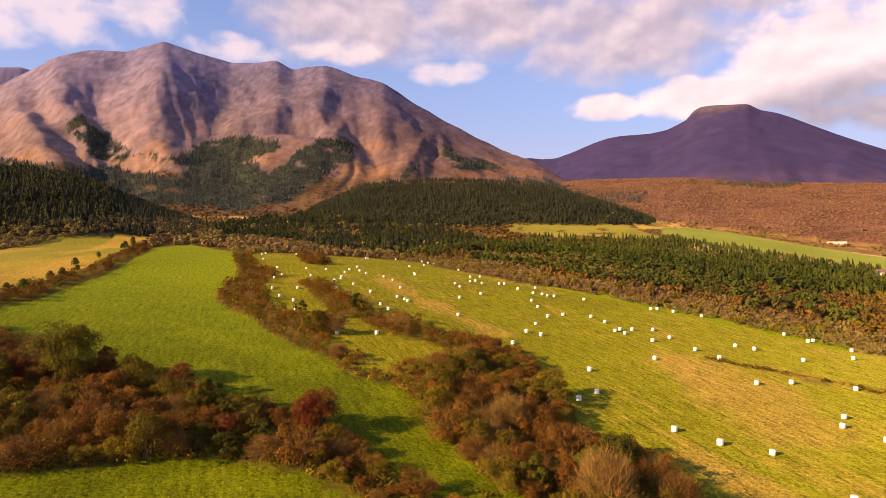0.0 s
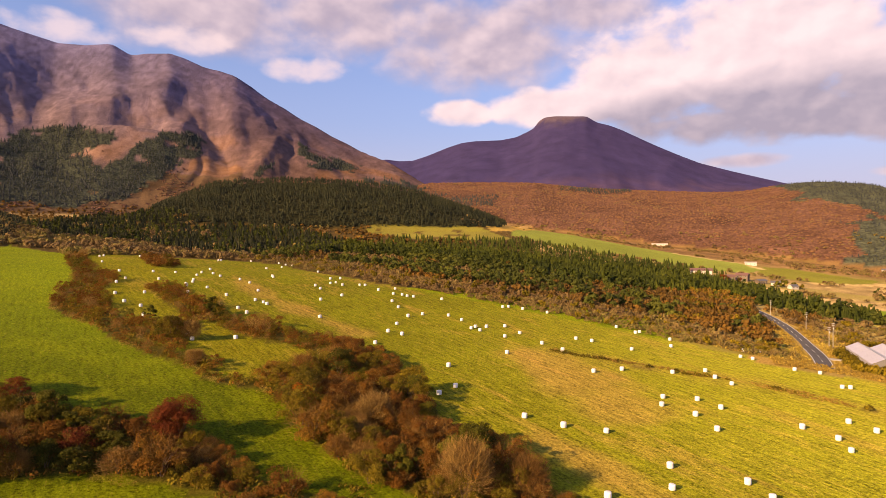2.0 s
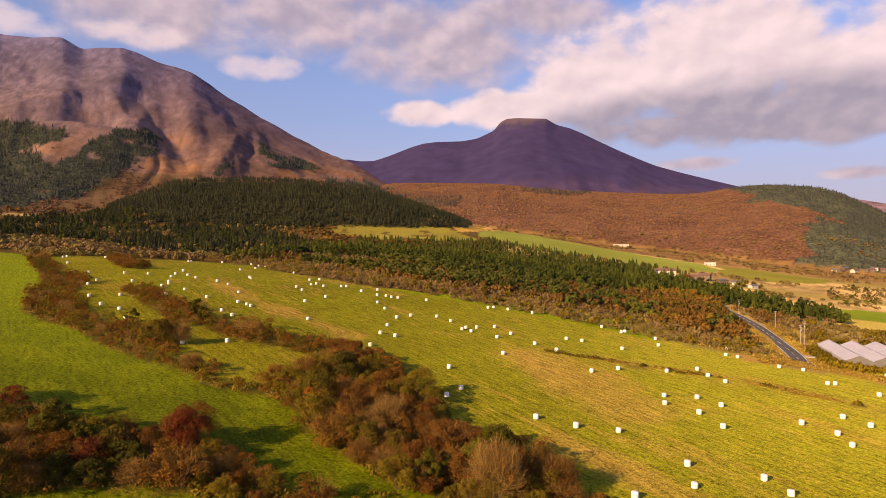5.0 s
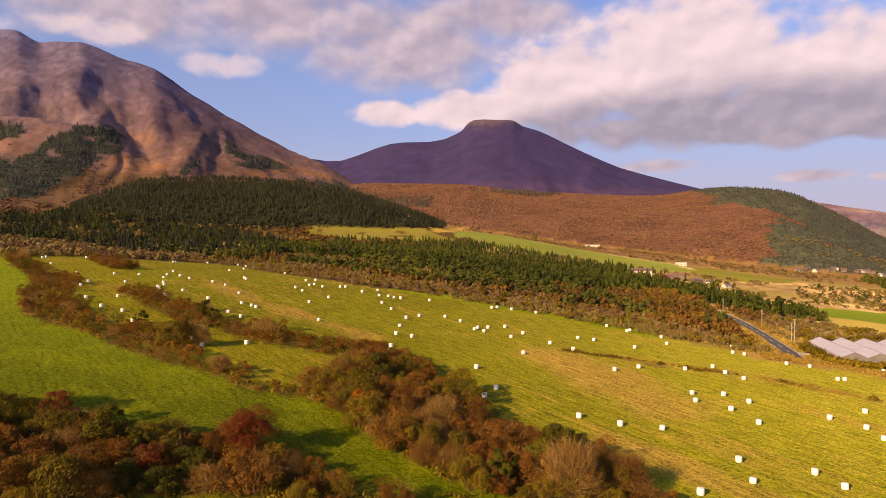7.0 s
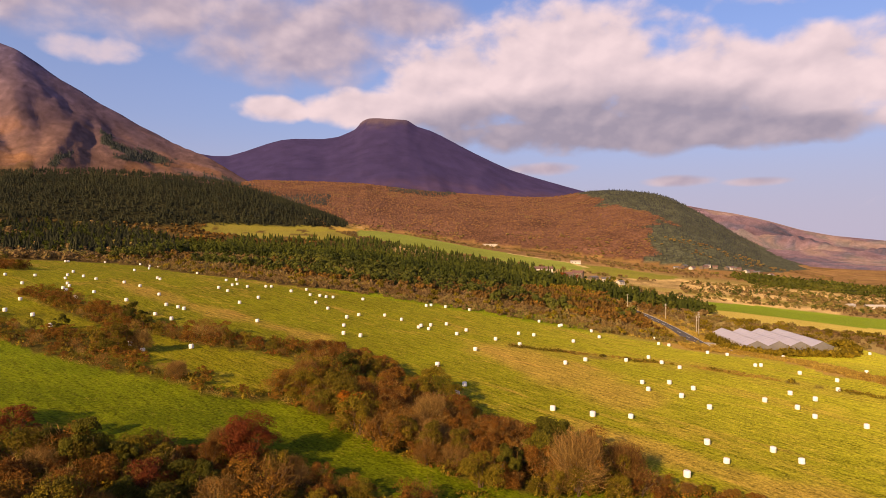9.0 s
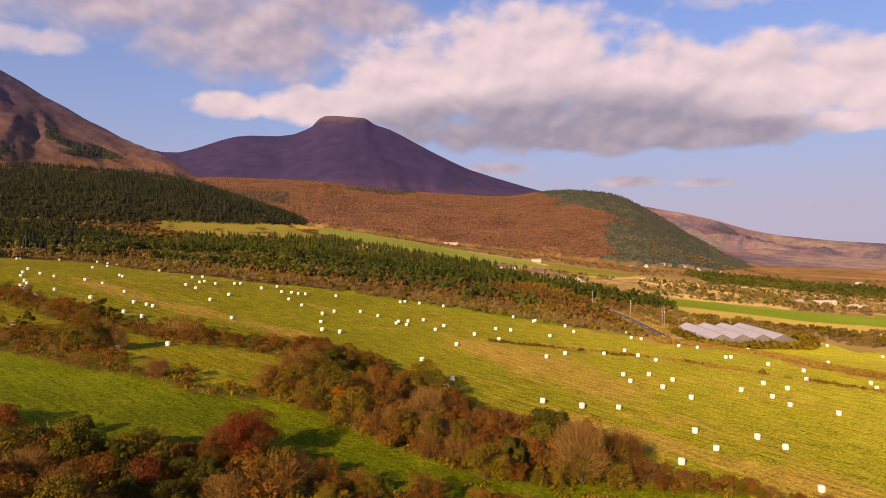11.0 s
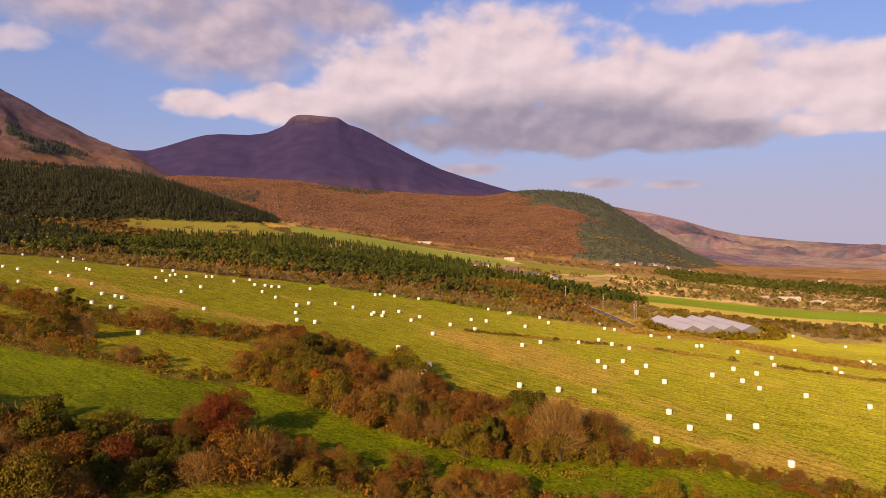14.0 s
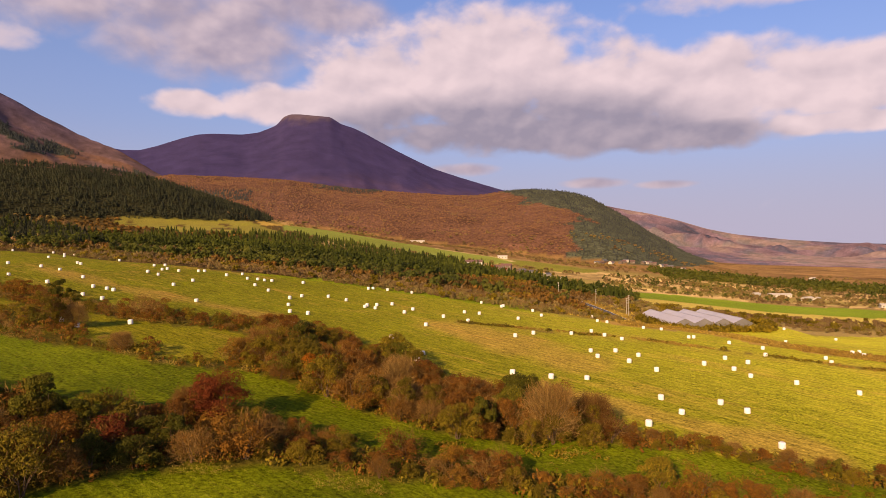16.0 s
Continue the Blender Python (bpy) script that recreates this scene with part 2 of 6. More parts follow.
def ground_material():
    """Land cover, with far haze and shade in it, comes with the ground's own colour layer; grain, mowing rows and tufts
    are added here.
    """
    m, t, bsdf, out = material("ground")
    base = nd(t, "ShaderNodeAttribute", attribute_name="cover").outputs["Color"]
    mask = nd(t, "ShaderNodeSeparateColor", i0=nd(t, "ShaderNodeAttribute", attribute_name="kind").outputs["Color"]).outputs
    place = nd(t, "ShaderNodeTexCoord").outputs["Object"]
    flat = nd(t, "ShaderNodeVectorMath", operation="MULTIPLY", i0=place, i1=(1, 1, 0)).outputs[0]
    tuft = nd(t, "ShaderNodeTexNoise", Vector=flat, Scale=1.1, Detail=6.0, Roughness=0.8).outputs[0]
    patch = nd(t, "ShaderNodeTexNoise", Vector=flat, Scale=0.045, Detail=5.0, Roughness=0.6).outputs[0]
    wide = nd(t, "ShaderNodeTexNoise", Vector=flat, Scale=0.008, Detail=5.0, Roughness=0.6).outputs[0]
    # mowing rows: long along the field, narrow across it
    along_rows = nd(t, "ShaderNodeVectorMath", operation="DOT_PRODUCT", i0=flat, i1=(0.61, -0.79, 0)).outputs["Value"]
    across_rows = nd(t, "ShaderNodeVectorMath", operation="DOT_PRODUCT", i0=flat, i1=(0.79, 0.61, 0)).outputs["Value"]

    def streaks(long_scale, cross_scale, detail, rough, bend):
        v = nd(t, "ShaderNodeCombineXYZ", i0=calc(t, "MULTIPLY", along_rows, long_scale), i1=calc(t, "MULTIPLY", across_rows, cross_scale), i2=0.0).outputs[0]
        return nd(t, "ShaderNodeTexNoise", Vector=v, Scale=1.0, Detail=detail, Roughness=rough, Distortion=bend).outputs[0]

    rows = streaks(0.15, 0.75, 5.0, 0.72, 0.2)
    swath = streaks(0.022, 0.085, 4.0, 0.6, 0.9)
    straw = step(t, calc(t, "ADD", calc(t, "MULTIPLY", rows, 0.45), calc(t, "MULTIPLY", swath, 0.85)), 0.655, 0.83)
    straw = calc(t, "MULTIPLY", straw, mask[0])
    colour = blend(t, calc(t, "MULTIPLY", straw, 0.45), base, (0.330, 0.195, 0.048))
    # grass: patches of fresh and tired green
    fresh = calc(t, "MULTIPLY", step(t, patch, 0.42, 0.66), mask[1])
    colour = blend(t, calc(t, "MULTIPLY", fresh, 0.45), colour, (0.190, 0.215, 0.008))
    grain = calc(t, "ADD", calc(t, "MULTIPLY", calc(t, "SUBTRACT", tuft, 0.5), 2.7), calc(t, "MULTIPLY", calc(t, "SUBTRACT", wide, 0.5), 0.9))
    thread = streaks(0.32, 2.1, 4.0, 0.75, 0.25)
    pale = calc(t, "MULTIPLY", step(t, thread, 0.54, 0.70), calc(t, "ADD", calc(t, "MULTIPLY", mask[0], 0.42), calc(t, "MULTIPLY", mask[1], 0.20)))
    colour = blend(t, pale, colour, (0.400, 0.270, 0.060))
    lines = calc(t, "MULTIPLY", calc(t, "SUBTRACT", rows, 0.5), calc(t, "ADD", calc(t, "MULTIPLY", mask[0], 1.6), calc(t, "MULTIPLY", mask[1], 1.7)))
    clod = nd(t, "ShaderNodeTexNoise", Vector=flat, Scale=1.9, Detail=4.0, Roughness=0.65).outputs[0]
    fleck = calc(t, "MULTIPLY", calc(t, "SUBTRACT", clod, 0.5), calc(t, "ADD", calc(t, "MULTIPLY", mask[1], 2.5), calc(t, "MULTIPLY", mask[0], 1.2)))
    value = nd(t, "ShaderNodeClamp", i0=calc(t, "ADD", calc(t, "ADD", calc(t, "ADD", 1.0, grain), lines), fleck), i1=0.3, i2=2.1).outputs[0]
    colour = blend(t, 1.0, colour, nd(t, "ShaderNodeCombineColor", i0=value, i1=value, i2=value).outputs[0], "MULTIPLY")
    # wooded slopes: crowns show as a coarse mottle
    crowns = nd(t, "ShaderNodeTexVoronoi", Vector=place, Scale=0.2).outputs
    mottle = nd(t, "ShaderNodeSeparateColor", i0=crowns["Color"]).outputs[0]
    dim = step(t, mottle, 0.0, 1.0, 0.72, 1.22)
    # rough slopes: gullies, bushes and bare patches at several scales
    scree = nd(t, "ShaderNodeTexNoise", Vector=place, Scale=0.03, Detail=7.0, Roughness=0.75, Distortion=0.4).outputs[0]
    vein = calc(t, "ABSOLUTE", calc(t, "SUBTRACT", nd(t, "ShaderNodeTexNoise", Vector=place, Scale=0.011, Detail=5.0, Roughness=0.6, Distortion=0.6).outputs[0], 0.5))
    dim = calc(t, "MULTIPLY", dim, step(t, scree, 0.3, 0.7, 0.76, 1.24))
    wooded = blend(t, 1.0, colour, nd(t, "ShaderNodeCombineColor", i0=dim, i1=dim, i2=dim).outputs[0], "MULTIPLY")
    colour = blend(t, mask[2], colour, wooded)
    put(t, bsdf, "Base Color", colour)
    put(t, bsdf, "Roughness", 0.9)
    put(t, bsdf, "Diffuse Roughness", 0.3)
    put(t, bsdf, "Specular IOR Level", 0.03)
    small = nd(t, "ShaderNodeBump", Strength=0.8, Distance=0.4, Height=tuft).outputs[0]
    lump = calc(t, "MULTIPLY", calc(t, "SUBTRACT", 1.0, crowns["Distance"]), mask[2])
    crowned = nd(t, "ShaderNodeBump", Strength=0.6, Distance=3.5, Height=lump, Normal=small).outputs[0]
    slopes = calc(t, "MULTIPLY", calc(t, "ADD", calc(t, "MULTIPLY", scree, 1.0), calc(t, "MULTIPLY", step(t, vein, 0.0, 0.12), 0.35)), calc(t, "GREATER_THAN", mask[2], 0.2))
    put(t, bsdf, "Normal", nd(t, "ShaderNodeBump", Strength=0.26, Distance=7.0, Height=slopes, Normal=crowned).outputs[0])
    return m


GROUND = ground_material()


def wrap_material():
    """White plastic film in overlapping turns."""
    m, t, bsdf, out = material("white_bale_wrap")
    place = nd(t, "ShaderNodeTexCoord").outputs["Object"]
    bands = nd(t, "ShaderNodeTexNoise", Vector=place, Scale=2.2, Detail=5.0, Roughness=0.7).outputs[0]
    put(t, bsdf, "Base Color", ramp(t, bands, [(0.3, (0.60, 0.595, 0.60)), (0.65, (0.72, 0.715, 0.72))]))
    put(t, bsdf, "Roughness", 0.32)
    put(t, bsdf, "Normal", nd(t, "ShaderNodeBump", Strength=0.5, Distance=0.03, Height=bands).outputs[0])
    return m


WRAP = wrap_material()
# ---- land form ----
def lattice(ix, iy, seed):
    """A repeatable random number in 0..1 for each whole-number place."""
    n = (ix.astype(np.int64) * 374761393 + iy.astype(np.int64) * 668265263 + seed * 974634777) & 0x7FFFFFFF
    n = ((n ^ (n >> 13)) * 1274126177) & 0x7FFFFFFF
    return ((n ^ (n >> 16)) & 0xFFFF) / 65535.0


def value_noise(x, y, seed=0):
    x, y = np.asarray(x, float), np.asarray(y, float)
    ix, iy = np.floor(x), np.floor(y)
    fx, fy = x - ix, y - iy
    fx, fy = fx * fx * fx * (fx * (fx * 6 - 15) + 10), fy * fy * fy * (fy * (fy * 6 - 15) + 10)
    a, b = lattice(ix, iy, seed), lattice(ix + 1, iy, seed)
    c, d = lattice(ix, iy + 1, seed), lattice(ix + 1, iy + 1, seed)
    return (a + (b - a) * fx) * (1 - fy) + (c + (d - c) * fx) * fy


def fbm(x, y, octaves=4, seed=0):
    """Layered noise, about -1 to 1."""
    total, amp, norm = 0.0, 1.0, 0.0
    for k in range(octaves):
        total = total + amp * (value_noise(x * 2 ** k + 17.3 * k, y * 2 ** k - 9.1 * k, seed + k) * 2 - 1)
        norm, amp = norm + amp, amp * 0.5
    return total / norm


def ridged(x, y, octaves=4, seed=0):
    """Sharp-crested noise, 0 to 1, high on the crests."""
    total, amp, norm = 0.0, 1.0, 0.0
    for k in range(octaves):
        total = total + amp * (1 - np.abs(value_noise(x * 2 ** k + 5.7 * k, y * 2 ** k + 3.3 * k, seed + k) * 2 - 1))
        norm, amp = norm + amp, amp * 0.5
    return total / norm


def smooth(a, b, x):
    t = np.clip((x - a) / (b - a), 0, 1)
    return t * t * (3 - 2 * t)


def inside(x, y, poly):
    """Whether places lie in a polygon."""
    hit = np.zeros(np.shape(x), bool)
    for (ax, ay), (bx, by) in zip(poly, poly[1:] + poly[:1]):
        if ay != by:
            hit ^= ((ay > y) != (by > y)) & (x < (bx - ax) * (y - ay) / (by - ay) + ax)
    return hit


def away(x, y, line):
    """Distance from a line of places."""
    best = np.full(np.shape(x), 1e9)
    for (ax, ay), (bx, by) in zip(line, line[1:]):
        t = np.clip(((x - ax) * (bx - ax) + (y - ay) * (by - ay)) / ((bx - ax) ** 2 + (by - ay) ** 2), 0, 1)
        best = np.minimum(best, np.hypot(x - ax - t * (bx - ax), y - ay - t * (by - ay)))
    return best


# the plain and its rise to the hills: heights by bearing (rows) and distance (columns)
BEARING = [-60, -30, 0, 15, 30, 45, 60]
REACH = [300, 420, 650, 1050, 1450, 2300]
RISE = [
    [33, 38, 47, 82, 110, 120],
    [30, 36, 45, 80, 105, 110],
    [18, 23, 32, 80, 100, 100],
    [9, 10, 14, 38, 52, 60],
    [-3, -4, -8, 4, 14, 20],
    [-9, -14, -22, -22, -18, -10],
    [-14, -20, -28, -30, -28, -20],
]


def plain(x, y):
    r = np.hypot(x, y)
    az = np.degrees(np.arctan2(x, y))
    u, v = np.clip(x / 100, -2.2, 2.2), np.clip(y / 100, 0.45, 3.6)
    near = (-12.754 - 12.765 * u + 25.49 * v + 4.467 * u * u + 5.153 * u * v - 10.197 * v * v
            - 0.052 * u ** 3 - 2.513 * u * u * v - 1.271 * u * v * v + 1.855 * v ** 3)
    columns = np.array([np.interp(az, BEARING, np.array(RISE)[:, k]) for k in range(len(REACH))])
    step = np.interp(r, REACH, np.arange(len(REACH)))
    i = np.clip(step.astype(int), 0, len(REACH) - 2)
    f = step - i
    lo = np.take_along_axis(columns, i[None], 0)[0]
    hi = np.take_along_axis(columns, i[None] + 1, 0)[0]
    far = lo + (hi - lo) * f
    w = smooth(230, 380, r)
    shelf = 1 - smooth(30, 60, np.hypot(x - 178, y - 245))
    return (near * (1 - w) + far * w) * (1 - shelf) - 3.3 * shelf + fbm(x / 60, y / 60, 3, 5) * 0.8 * smooth(250, 500, r) + fbm(x / 17, y / 17, 2, 9) * 0.12


def crest(az, table, wide=0.35):
    a, h = np.array(table, float).T
    return (np.interp(az - wide, a, h) + np.interp(az, a, h) * 2 + np.interp(az + wide, a, h)) / 4


MASSIF = [(-75, 300), (-62, 420), (-56, 560), (-53.2, 663), (-50.9, 752), (-49.6, 802), (-47.2, 842), (-44.6, 854), (-41.8, 907), (-39.2, 875), (-36.4, 836), (-32.5, 852),
          (-31.1, 816), (-28.3, 835), (-25, 776), (-22.9, 751), (-20.8, 678), (-17.7, 587), (-14.5, 503), (-11.2, 423), (-9.3, 384), (-6.3, 296), (-3.3, 227), (0.1, 167), (4, 100), (8, 60)]
CONE = [(-20, 560), (-12.7, 660), (-9.8, 710), (-8.6, 697), (-7.3, 702), (-6, 738), (-4, 804), (-2.8, 835), (-1.6, 848), (0.8, 853), (2.2, 873), (3.3, 914), (3.8, 936), (4.3, 992), (4.9, 1017), (5.8, 1021), (8.5, 1010), (9.4, 962),
        (10.6, 933), (11.6, 896), (13.2, 826), (14.7, 762), (16.5, 690), (18, 634), (20.3, 572), (22.9, 507), (25.1, 454), (27.3, 405), (33, 250), (40, 60)]
PLATEAU = [(-14, 200), (-9.6, 251), (-5.4, 284), (-1.2, 287), (4, 283), (9.1, 259), (14, 245), (18.7, 233), (21.4, 230), (24.8, 252), (26.6, 255), (29, 246), (30.8, 234),
           (32.2, 209), (34.4, 159), (36.5, 100), (39, 44), (42, -6), (46, -30)]
RIDGE = [(26, 330), (32.3, 277), (35, 241), (37.1, 217), (39.4, 180), (41.7, 134), (43.9, 104), (48, 74), (51.9, 57), (54.3, 53), (75, 40)]
FOOTHILL = [(-32, 80), (-28.4, 126), (-24.3, 170), (-18.7, 182), (-13.3, 180), (-8.7, 171), (-6.1, 158), (-2.9, 133), (-0.9, 119), (1.2, 97), (4, 65)]
LEFTHILL = [(-75, 120), (-52.6, 144), (-50.4, 146), (-47, 136), (-45, 121), (-42.4, 103), (-39.8, 86), (-36, 60)]
SPUR = [(-44, 230), (-36.7, 330), (-33.3, 380), (-28.9, 372), (-26.3, 329), (-24.8, 279), (-21, 190)]


# arms and gullies that run down from the massif's crest: bearing and height angle along each, its rise and half width
ARMS = [([(-53.1, 12.8), (-51.9, 12.7), (-52.1, 11.2), (-51.5, 10.1), (-50.0, 8.8), (-48.9, 8.3)], 90, 3.0), ([(-49.1, 15.4), (-50.0, 13.9), (-50.0, 12.8), (-49.4, 11.6), (-48.5, 11.0)], 95, 2.4),
        ([(-41.9, 17.4), (-42.2, 16.2), (-42.5, 14.9), (-42.0, 13.6), (-41.9, 12.0)], 92, 4.8), ([(-28.2, 16.8), (-27.7, 14.8), (-30.0, 13.7), (-32.0, 12.9), (-34.9, 11.7), (-36.0, 11.0)], 75, 2.6),
        ([(-27.5, 14.8), (-26.4, 13.1), (-26.9, 11.4), (-29.0, 10.1)], 40, 1.8), ([(-23.6, 15.6), (-22.3, 13.2), (-18.7, 11.3), (-20.2, 9.0), (-21.8, 8.2)], 60, 2.2),
        ([(-17.8, 12.6), (-17.0, 10.4), (-15.5, 9.0)], 25, 1.8), ([(-45.2, 13.4), (-44.6, 11.6), (-43.8, 10.4)], 30, 1.8)]
GULLIES = [([(-51.0, 13.4), (-50.4, 11.8), (-49.0, 10.3), (-46.3, 8.3)], 90, 2.4), ([(-45.5, 15.8), (-46.2, 14.4), (-46.9, 12.9), (-47.4, 11.7), (-46.3, 10.5), (-43.9, 8.6)], 95, 2.8),
           ([(-36.7, 16.1), (-36.5, 14.5), (-36.8, 13.1), (-39.5, 11.9)], 52, 3.8), ([(-34.1, 15.1), (-34.4, 14.0), (-35.6, 12.0)], 25, 1.0), ([(-26.9, 13.8), (-24.9, 11.2), (-22.3, 8.7), (-21.8, 7.9)], 62, 2.0), ([(-20.2, 12.6), (-18.9, 11.2), (-18.0, 10.2)], 30, 1.0), ([(-16.4, 11.0), (-14.6, 9.6), (-13.4, 8.8)], 26, 1.0)]


def rise(r, foot, top, power):
    """0 at the foot, 1 at the crest, falling off again behind it."""
    t = np.clip((r - foot) / (top - foot), 0, 1)
    back = 1 - smooth(top, top * 1.35, r)
    return t ** power * back


def land(x, y, forms=False):
    """Height of the ground; with forms, also which land form lies uppermost there."""
    x, y = np.asarray(x, float), np.asarray(y, float)
    r = np.hypot(x, y)
    az = np.degrees(np.arctan2(x, y))
    base = plain(x, y)
    wx, wy = x + 120 * fbm(x / 500, y / 500, 3, 21), y + 120 * fbm(x / 500, y / 500, 3, 22)
    # the massif: gullies run down from the crest line, so they follow the bearing more than the distance
    top = np.interp(az, [-60, -35, -12, 2], [2950, 2800, 2550, 2100])
    s = rise(r, 1250, top, 1.3)
    bend = az + 2.2 * fbm(r / 620, az / 9, 3, 31)
    plain_face = base + (crest(az, MASSIF, 0.2) - base) * s
    up_angle = np.degrees(np.arctan2(plain_face, r))
    warp = 0.5 * fbm(x / 210, y / 210, 3, 36)
    arms, dips = 0.0, 0.0
    for line, tall, half in ARMS:
        arms = np.maximum(arms, tall * np.clip(1 - away(az + warp, up_angle + warp, line) / half, 0, 1) ** 1.15)
    for line, deep, half in GULLIES:
        dips = np.maximum(dips, deep * np.clip(1 - away(az + warp, up_angle + warp, line) / half, 0, 1) ** 1.15)
    gully = ridged(bend / 3.0 + r / 1500, r / 1500, 4, 34)
    detail = fbm(wx / 170, wy / 170, 5, 35)
    cut = smooth(0, 0.15, s) * (1 - smooth(0.68, 0.95, s)) * (1 - 0.35 * smooth(-24, -10, az))
    massif = plain_face + cut * (0.38 * arms - 0.36 * dips - 8 + (gully - 0.62) * (23 - 9 * smooth(-31, -20, az)) + detail * 8 + (ridged(bend / 0.9 + 0.9 * fbm(x / 150, y / 150, 3, 38), r / 900, 4, 39) - 0.6) * (9 - 3 * smooth(-31, -20, az)))
    spur = base + (crest(az, SPUR) - base) * rise(r, 1350, 1900, 1.1) + detail * 12 * smooth(1400, 1700, r)
    s = rise(r, 2300, 4650, 1.3)
    top_share = smooth(0.72, 0.97, s)
    cone = base + (crest(az, CONE, 0.15) * top_share + 0.5 * (crest(az, CONE, 2.4) + crest(az, CONE, 1.2)) * (1 - top_share) - base) * s + smooth(0, 0.1, s) * (1 - smooth(0.85, 1, s)) * ((ridged(az / 4.5 + 0.5 * fbm(r / 700, az / 5, 3, 41), r / 2500, 3, 43) - 0.62) * 30 + detail * 8)
    foot = np.interp(az, [-12, 0, 12, 25, 36, 44], [1500, 1400, 1350, 1250, 1150, 1250])
    s = rise(r, foot, 2300, 0.8)
    plateau = base + (crest(az, PLATEAU, 0.8) - base) * s + s * (1 - smooth(0.85, 1, s)) * (detail * 15 + (ridged(az / 3.1 + 0.4 * fbm(r / 300, az / 4, 3, 52), r / 900, 4, 51) - 0.62) * 24)
    ridge = base + (crest(az, RIDGE) - base) * rise(r, 1900, 3400, 1.0) + smooth(2000, 2600, r) * (1 - smooth(3100, 3350, r)) * ((ridged(wx / 330, wy / 330, 4, 61) - 0.78) * 105 + detail * 10)
    hill = base + (crest(az, FOOTHILL, 0.8) - base) * rise(r, 930, 1300, 0.85)
    left = base + (crest(az, LEFTHILL, 0.8) - base) * rise(r, 560, 1000, 0.9)
    far_left = base + (np.interp(az, [-80, -56, -52, -50, -44], [800, 960, 1010, 985, 700]) - base) * rise(r, 2900, 4000, 1.2)
    here, form = base, np.zeros(np.shape(x), int)
    for k, (other, lo, hi) in enumerate(((massif, -80, 9), (spur, -44, -21), (cone, -22, 42), (plateau, -15, 46), (ridge, 24, 80), (hill, -32, 4), (left, -80, -36), (far_left, -80, -46)), 1):
        span = (az > lo) & (az < hi)
        form = np.where(span & (other > here + 0.5), k, form)
        here = np.where(span, np.maximum(here, other), here)
    return (here, form) if forms else here
# ---- ground sheet ----
def mesh_from(name, verts, faces, mat=None, smooth_faces=False):
    """A mesh out of number arrays; every face has the same count of corners."""
    verts, faces = np.asarray(verts, np.float32), np.asarray(faces, np.int32)
    me = bpy.data.meshes.new(name)
    me.vertices.add(len(verts))
    me.vertices.foreach_set("co", verts.ravel())
    n, k = faces.shape
    me.loops.add(n * k)
    me.loops.foreach_set("vertex_index", faces.ravel())
    me.polygons.add(n)
    me.polygons.foreach_set("loop_start", np.arange(0, n * k, k, dtype=np.int32))
    me.polygons.foreach_set("use_smooth", np.full(n, smooth_faces, bool))
    me.update(calc_edges=True)
    me.validate()
    if mat:
        me.materials.append(mat)
    return me


# lines of the hedges, by plan
HEDGE_A = [(-255, 378), (-205, 310), (-165, 262), (-140, 226), (-118, 200), (-98, 181), (-80, 168), (-62, 157), (-50, 146), (-38, 135), (-28, 133), (-16, 122), (-6, 110), (2, 101)]
HEDGE_B = [(-206, 388), (-165, 330), (-140, 285), (-120, 250), (-102, 226), (-84, 210), (-66, 196), (-50, 185), (-36, 179), (-22, 170), (-8, 157), (0, 138), (8, 122), (16, 110), (26, 99), (36, 91), (48, 83), (60, 77), (80, 68)]
HEDGE_L = [(-158, 124), (-168, 148), (-191, 182), (-222, 232), (-275, 305), (-338, 380), (-380, 436)]
MIDLINE = [(38, 193), (52, 188), (72, 181), (95, 172), (110, 160), (124, 146), (142, 131), (165, 118), (190, 106)]
FIELD_EDGE = [(-165, 400), (-122, 398), (-80, 350), (-40, 305), (-12, 288), (24, 268), (57, 249), (86, 229), (111, 214), (132, 199), (154, 190), (200, 180), (260, 168)]
DRY_STRIP = [(112, 212), (128, 208), (142, 200), (148, 190), (146, 172), (152, 160), (160, 148), (172, 132), (190, 110)]
BALE_FIELD = HEDGE_B[:-1] + [(120, 50), (300, 60), (300, 240), (190, 226), (150, 222)] + FIELD_EDGE[9::-1]
ROAD = [(104, 176), (116, 192), (126, 207), (137, 229), (146, 248), (154, 270), (161, 296), (168, 320), (174, 342), (178, 362), (182, 382), (186, 410)]
COPSE = [(-22, 168), (-21, 154), (-31, 137), (-22, 122), (-16, 114), (-10, 106), (-5, 101), (0, 95), (8, 93), (19, 92), (27, 90), (29, 99), (25, 107), (18, 114), (13, 117), (8, 126), (3, 139), (-3, 153), (-11, 166)]
LOW_HEDGE = [(27, 90), (31, 89), (41, 87), (47, 81), (55, 75), (66, 71), (80, 64), (84, 68), (66, 76), (56, 82), (48, 87), (40, 93), (32, 97), (29, 98)]
